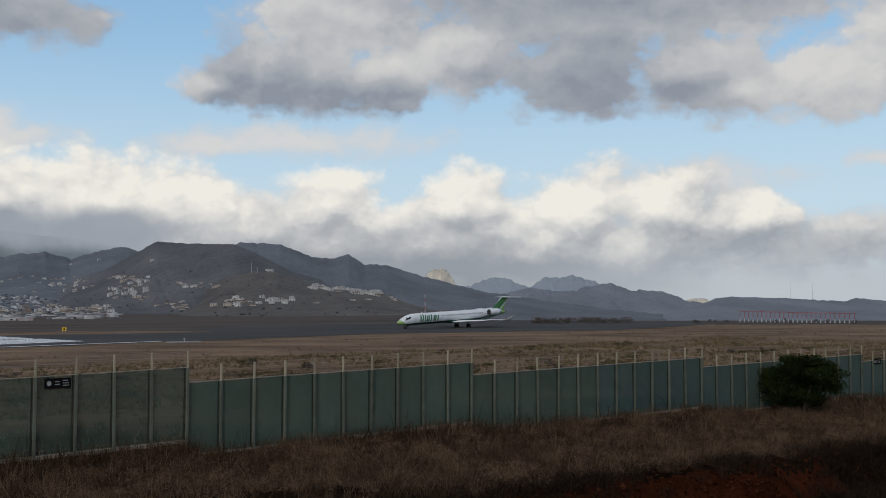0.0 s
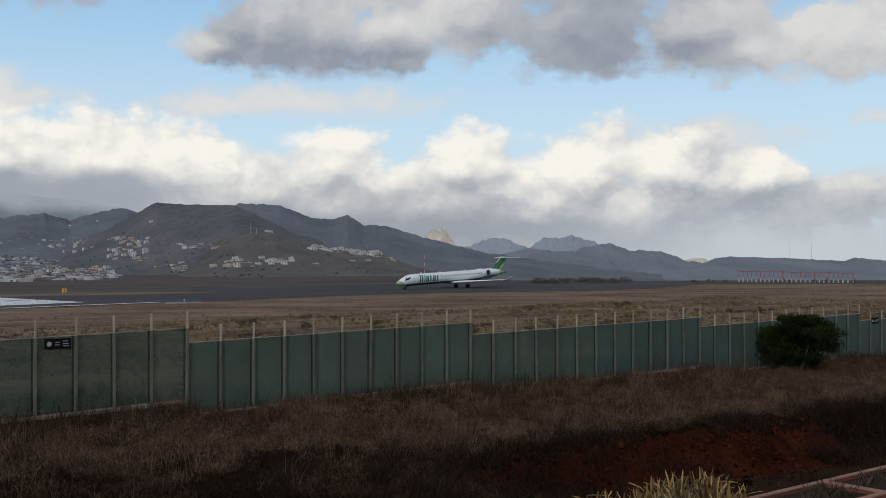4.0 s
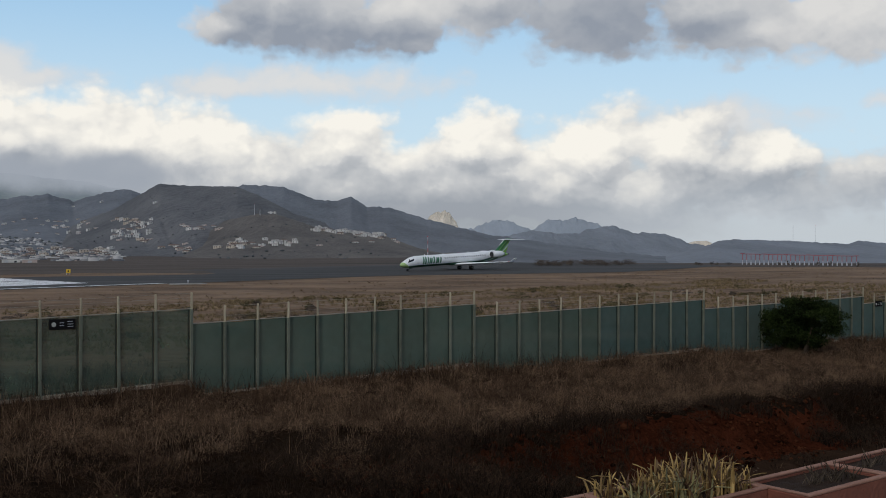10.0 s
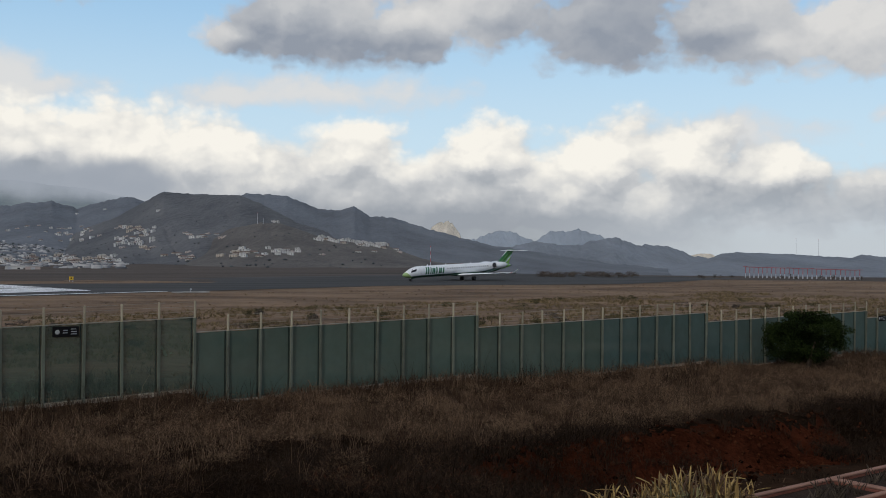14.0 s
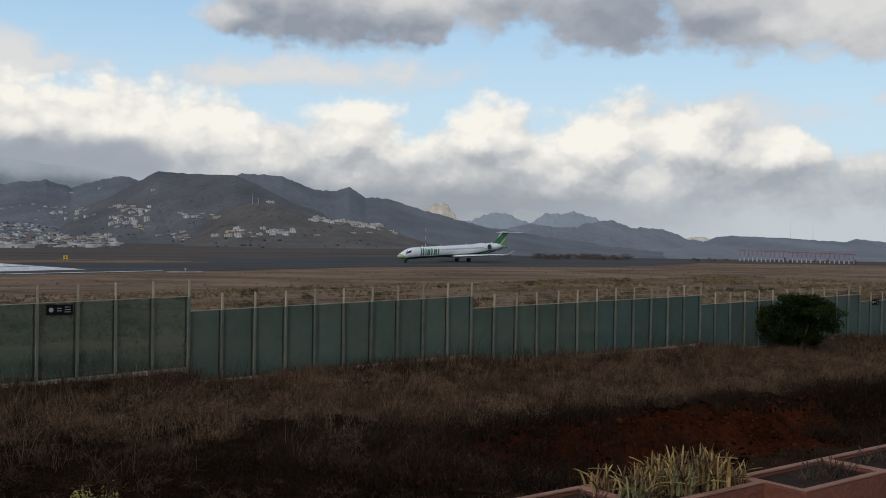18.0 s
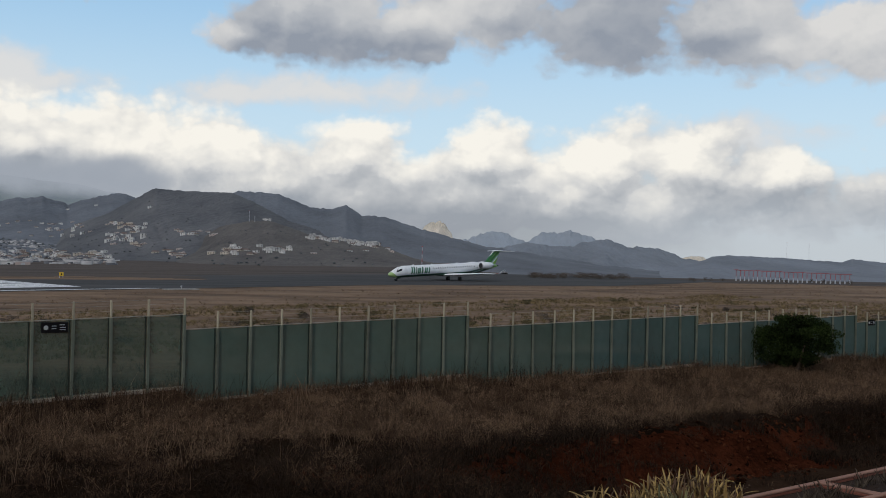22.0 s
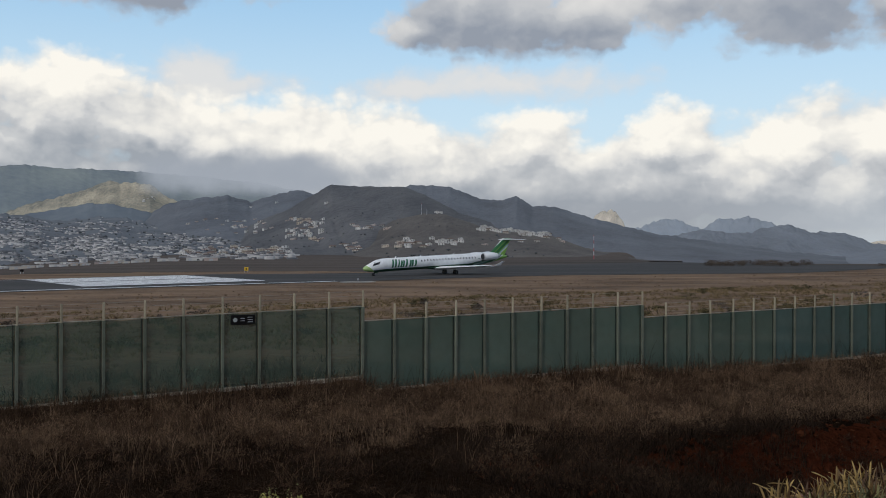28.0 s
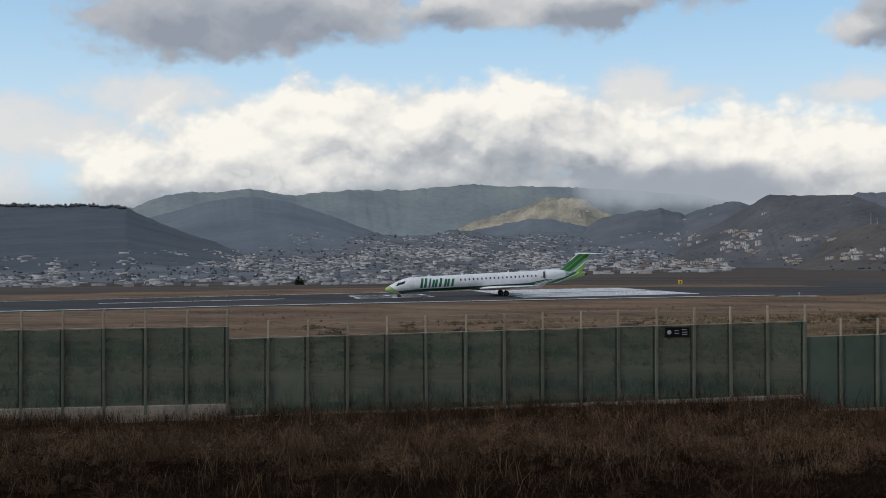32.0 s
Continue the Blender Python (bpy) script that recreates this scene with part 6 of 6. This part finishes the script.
def leaf_crown(name, centre, radii, count, size, material, parent, seed, lumps=14, boxy=1.0):
    """A crown of single leaves, in lumps with gaps between them."""
    rs = np.random.RandomState(seed)
    c = rs.normal(0, 1, (lumps, 3))
    c = c / np.linalg.norm(c, axis=1)[:, None] * rs.uniform(0.35, 0.78, (lumps, 1))
    c = np.sign(c) * np.abs(c) ** boxy
    lr = rs.uniform(0.28, 0.48, lumps)
    pick = rs.randint(0, lumps, count)
    d = rs.normal(0, 1, (count, 3))
    d = d / np.linalg.norm(d, axis=1)[:, None] * (rs.rand(count, 1) ** 0.4)
    p = np.array(centre) + (c[pick] + d * lr[pick][:, None]) * np.array(radii)
    u = rs.normal(0, 1, (count, 3))
    u /= np.linalg.norm(u, axis=1)[:, None]
    v = np.cross(u, rs.normal(0, 1, (count, 3)))
    v /= np.linalg.norm(v, axis=1)[:, None]
    s = size * rs.uniform(0.6, 1.4, (count, 1))
    V = np.stack([p - u * s, p + v * s * 0.45, p + u * s, p - v * s * 0.45], 1).reshape(-1, 3)
    F = (np.array([(0, 1, 2), (0, 2, 3)])[None] + 4 * np.arange(count)[:, None, None]).reshape(-1, 3)
    return obj(name, tri_mesh(name, V, F), material, parent)


def make_bush():
    x, y = polar(-19.4, 59.0)
    z = ground_at(x, y)
    b = new("bush")
    tagged(b, "dense dark green bush standing before the fence", "bush")
    b.location = (x, y, z)
    rng = random.Random(2)
    for i in range(5):
        a = rng.uniform(0, 6.28)
        part("stem", tube((0.15 * math.cos(a), 0.15 * math.sin(a), -0.1), (0.8 * math.cos(a), 0.6 * math.sin(a), 1.5), 0.09, 0.04, 7), M_BARK, b)
    for i, (cx, cz, rx, rz, n) in enumerate(((0.2, 2.35, 1.95, 0.7, 13000), (-1.3, 1.8, 1.0, 1.0, 7000), (1.2, 1.85, 1.05, 1.0, 7500), (-0.6, 1.3, 1.4, 1.0, 7000), (0.7, 1.35, 1.3, 1.05, 7500), (0.1, 0.85, 1.35, 0.85, 5500))):
        leaf_crown("crown", (cx, 0.1 * i - 0.2, cz), (rx, min(rx, 1.5), rz), n, 0.05, M_LEAF, b, 5 + i, 18, 0.75)


make_bush()


def scrub(name, az, r, w, h, seed, label, material=None, count=500):
    x, y = polar(az, r)
    b = new(name)
    tagged(b, label, "shrub", "shrubs on the airfield")
    b.location = (x, y, ground_at(x, y))
    part("stem", tube((0, 0, -0.1), (0, 0, h * 0.5), 0.05 * h, 0.03 * h, 6), M_BARK, b)
    leaf_crown("crown", (0, 0, h * 0.5), (w / 2, w / 2, h * 0.52), count, 0.06 + 0.03 * h, material or M_OLIVE, b, seed, 8)


M_OLIVE = mat("olive_scrub", (0.07, 0.06, 0.03), 0.9, 0.5, 0.6, island=True, tint=(0.14, 0.115, 0.055))
M_BROWNS = mat("brown_scrub", (0.07, 0.055, 0.045), 0.9, 0.5, 0.6, island=True, tint=(0.13, 0.104, 0.083))
_r = random.Random(9)
for i in range(170):                          # low scrub in the grass beyond the fence
    _p = _r.uniform(-30, 125) * FDIR + (FW + 24 + 46 * _r.random() ** 1.5) * FNOR
    scrub("shrub", math.degrees(math.atan2(-_p[0], _p[1])), float(np.hypot(*_p)), _r.uniform(1.2, 4.0), _r.uniform(0.35, 0.85), 260 + i, "low olive scrub in the dry airfield grass", (M_OLIVE, M_BROWNS, M_OLIVE)[i % 3], 260)
for i in range(60):                          # a belt of brown scrub beyond the runway's end
    scrub("shrub", -5.5 - 5.2 * _r.random(), _r.uniform(285, 330), _r.uniform(3, 6), _r.uniform(0.8, 1.7), 120 + i, "brown scrub beyond the runway", M_BROWNS, 260)
for i in range(12):
    scrub("shrub", -14.0 - 9.5 * _r.random(), _r.uniform(280, 300), _r.uniform(1, 2.2), _r.uniform(0.8, 1.5), 170 + i, "small dark shrub beside the aerial array", M_BROWNS, 160)
for i in range(5):
    scrub("shrub", 40.2 + 0.5 * _r.random(), _r.uniform(420, 440), _r.uniform(3, 4.5), _r.uniform(2.6, 4.2), 190 + i, "dark tree clump before the town", M_LEAF, 500)


# ---------------------------------------------------------------- the terrace with its planters
TERR = np.array([3.82, 12.14])


def terr(along, toward):
    p = TERR + FDIR * along - FNOR * toward
    return float(p[0]), float(p[1])


def terrace_box(along0, along1, toward0, toward1, z0, z1, bevel=0.012, bm=None):
    cx, cy = terr((along0 + along1) / 2, (toward0 + toward1) / 2)
    b = box(0, 0, 0, along1 - along0, toward1 - toward0, z1 - z0, bevel)
    b.transform(Matrix.Translation((cx, cy, (z0 + z1) / 2)) @ Matrix.Rotation(math.atan2(FDIR[1], FDIR[0]), 4, "Z"))
    return b


RIM = EYE - 2.7


def make_planter(a0, a1, t0, t1, label):
    """Four walls under a pale coping that is a little wider than they are, and soil to just below it."""
    pl = new("planter")
    tagged(pl, label, "planter", "planters on the terrace edge")
    th, z0, zc = 0.065, RIM - 0.6, RIM - 0.028
    for b0, b1, u0, u1 in ((a0, a1, t0, t0 + th), (a0, a1, t1 - th, t1), (a0, a0 + th, t0 + th, t1 - th), (a1 - th, a1, t0 + th, t1 - th)):
        wall = part("wall", terrace_box(b0, b1, u0, u1, z0, zc), M_PINK, pl)
        part("coping", terrace_box(b0 + 0.004, b1 - 0.004, u0 - 0.006, u1 + 0.006, zc, RIM, 0.008), M_COPING, wall, "coping paler by its paint and by light put into its colour")
    soil = terrace_box(a0 + th, a1 - th, t0 + th, t1 - th, z0, RIM - 0.055)
    bmesh.ops.subdivide_edges(soil, edges=soil.edges[:], cuts=7, use_grid_fill=True)
    for v in soil.verts:
        if v.co.z > RIM - 0.06:
            v.co.z += 0.05 * (float(fbm(np.array([v.co.x * 6.0]), np.array([v.co.y * 6.0]))[0]) - 0.6)
    part("soil", soil, M_POTSOIL, pl, "dark dry soil")
    return pl


# Paler than the walls: its own paint, and the light on the rim's top.
M_COPING = mat("lit_pale_coping", (0.25, 0.135, 0.098), 0.85, 0.3, 2.5, 0.3)
make_planter(-0.35, 1.36, -0.03, 0.85, "pinkish rendered planter with bare soil and dead twigs")
make_planter(1.362, 3.4, -0.03, 0.85, "pinkish rendered planter with dry soil at the terrace edge")
make_planter(-2.25, -0.36, -0.72, 0.33, "pinkish rendered planter full of yellowing strap leaves")
make_planter(-4.3, -2.252, -0.72, 0.33, "pinkish rendered planter with bare soil beside the strap leaves")
tagged(obj("terrace", terrace_box(-18, 4.5, -0.72, 16, -1.5, RIM - 0.6, 0.03), M_CONCRETE), "plain concrete terrace under the planters", "terrace", kind="structure")


def strap_plant(along, toward, n, h, seed, material, label, name="strap_leaf_plant"):
    """A clump of long bent leaves, each its own mesh."""
    rs = random.Random(seed)
    x, y = terr(along, toward)
    pl = new(name)
    tagged(pl, label, "plant", "plants in the planters")
    pl.location = (x, y, RIM - 0.075)
    for i in range(n):
        a, lean, hh, w = rs.uniform(0, 6.28), rs.uniform(0.2, 0.95) * rs.choice((0.35, 0.8, 1.35)), h * rs.uniform(0.4, 1.15), rs.uniform(0.008, 0.016)
        bx, by = rs.gauss(0, 0.09), rs.gauss(0, 0.09)
        rows = []
        for f, ww in ((0, 0.8), (0.35, 1.0), (0.7, 0.95), (0.92, 0.6), (1.0, 0.1)):
            d = lean * hh * f ** 1.7
            cx, cy, cz = bx + math.cos(a) * d, by + math.sin(a) * d, hh * f * (1 - 0.36 * lean * f * f)
            px, py = -math.sin(a) * w * ww, math.cos(a) * w * ww
            k = 0.012 * ww
            rows.append([(cx - px, cy - py, cz), (cx - math.cos(a) * k, cy - math.sin(a) * k, cz - k), (cx + px, cy + py, cz), (cx + math.cos(a) * 0.003, cy + math.sin(a) * 0.003, cz + 0.004)])
        part("leaf", loft(rows), material, pl)
    return pl


_r = random.Random(6)
for i in range(17):
    strap_plant(-2.24 + 1.8 * (i + 0.5) / 17 + _r.uniform(-0.08, 0.08), _r.uniform(-0.5, 0.15), 42, (0.26 if i < 6 else 0.33) + 0.1 * _r.random(), 40 + i,
                M_GREENBLADE if i in (0, 7) else M_SUCC, "clump of green-grey strap leaves in a planter" if i in (0, 7) else "clump of yellowing dry strap leaves in a planter")


M_DEADTWIG = mat("grey_dead_twigs", (0.03, 0.021, 0.015), 0.95, 0.5, 3.0, random_ob=0.8, tint=(0.085, 0.064, 0.046))


def twigs(along, toward, n, seed):
    rs = random.Random(seed)
    x, y = terr(along, toward)
    t = new("dead_twigs")
    tagged(t, "small dead twiggy plant in dry planter soil", "plant", "dead plants in the planters")
    t.location = (x, y, RIM - 0.09)
    for i in range(n):
        a, l = rs.uniform(0, 6.28), rs.uniform(0.08, 0.24)
        part("twig", tube((rs.gauss(0, 0.05), rs.gauss(0, 0.05), 0), (math.cos(a) * l * 0.7, math.sin(a) * l * 0.7, l), 0.007, 0.003, 5), M_DEADTWIG, t)


for a, t, s in ((0.4, 0.42, 1), (0.58, 0.36, 7), (0.74, 0.48, 2), (0.9, 0.4, 8), (1.05, 0.52, 3), (1.75, 0.35, 9), (1.95, 0.3, 4), (2.2, 0.4, 5), (2.6, 0.35, 6), (-2.6, -0.2, 10), (-2.75, -0.05, 11), (-3.0, -0.15, 12)):
    twigs(a, t, 20, s)


def make_green_shrub():
    """A shrub that grows up beside the terrace: only its top shows."""
    x, y = terr(-6.75, -3.2)
    z = ground_at(x, y)
    b = new("green_shrub")
    tagged(b, "yellow-green shrub growing below the terrace edge", "shrub")
    b.location = (x, y, z)
    h = RIM + 0.06 - z
    for i in range(5):
        part("stem", tube((0.05 * i - 0.1, 0, -0.1), (0.25 * math.cos(i * 1.3), 0.25 * math.sin(i * 1.3), h * 0.85), 0.03, 0.012, 6), M_BARK, b)
    leaf_crown("crown", (0, 0, h * 0.72), (0.4, 0.4, h * 0.3), 6000, 0.02, M_LIMELEAF, b, 77, 26, 0.75)


M_LIMELEAF = mat("lime_leaves", (0.12, 0.115, 0.022), 0.7, 0.5, 2.0, island=True, tint=(0.26, 0.235, 0.055))
make_green_shrub()


# ---------------------------------------------------------------- what moves
def taken(t):
    """Metres of the take-off run at t seconds."""
    x = max(0.0, t - 20.2)
    return 0.40687 * x ** 2 + 0.08807 * x ** 3 - 0.003491 * x ** 4


def motions():
    def airliner_pose(t):
        a = taken(t)
        x, y, z = run_point(a, 0.0, 0.055)
        return pose(x, y, z, 0, math.degrees(math.atan2(float(run_z(a - 1) - run_z(a + 1)), 2.0)), -136.6)

    walk(AIRLINER, [(t, airliner_pose(t)) for t in [0.0, 10.0, 20.0] + [20.2 + 0.4 * i for i in range(30)]])
    steps = [0.0, 20.2]
    while steps[-1] < 31.96:
        steps.append(round(steps[-1] + (0.1 if steps[-1] < 22.5 else 1 / 30), 4))
    for w, r in WHEELS:
        x, y, z = w.location
        rows, turned, before = [], 0.0, 0.0
        for t in steps:
            turned += min(80.0, math.degrees((taken(t) - before) / r))   # a row turns a wheel by 80 degrees at most
            before = taken(t)
            rows.append((t, pose(x, y, z, 0, turned % 360, 0)))
        walk(w, rows)
    walk(SKY, [(t, pose(0, 0, EYE, 0, 0, -0.066 * (t - 9))) for t in (0.0, 16.0, 32.0)])


motions()
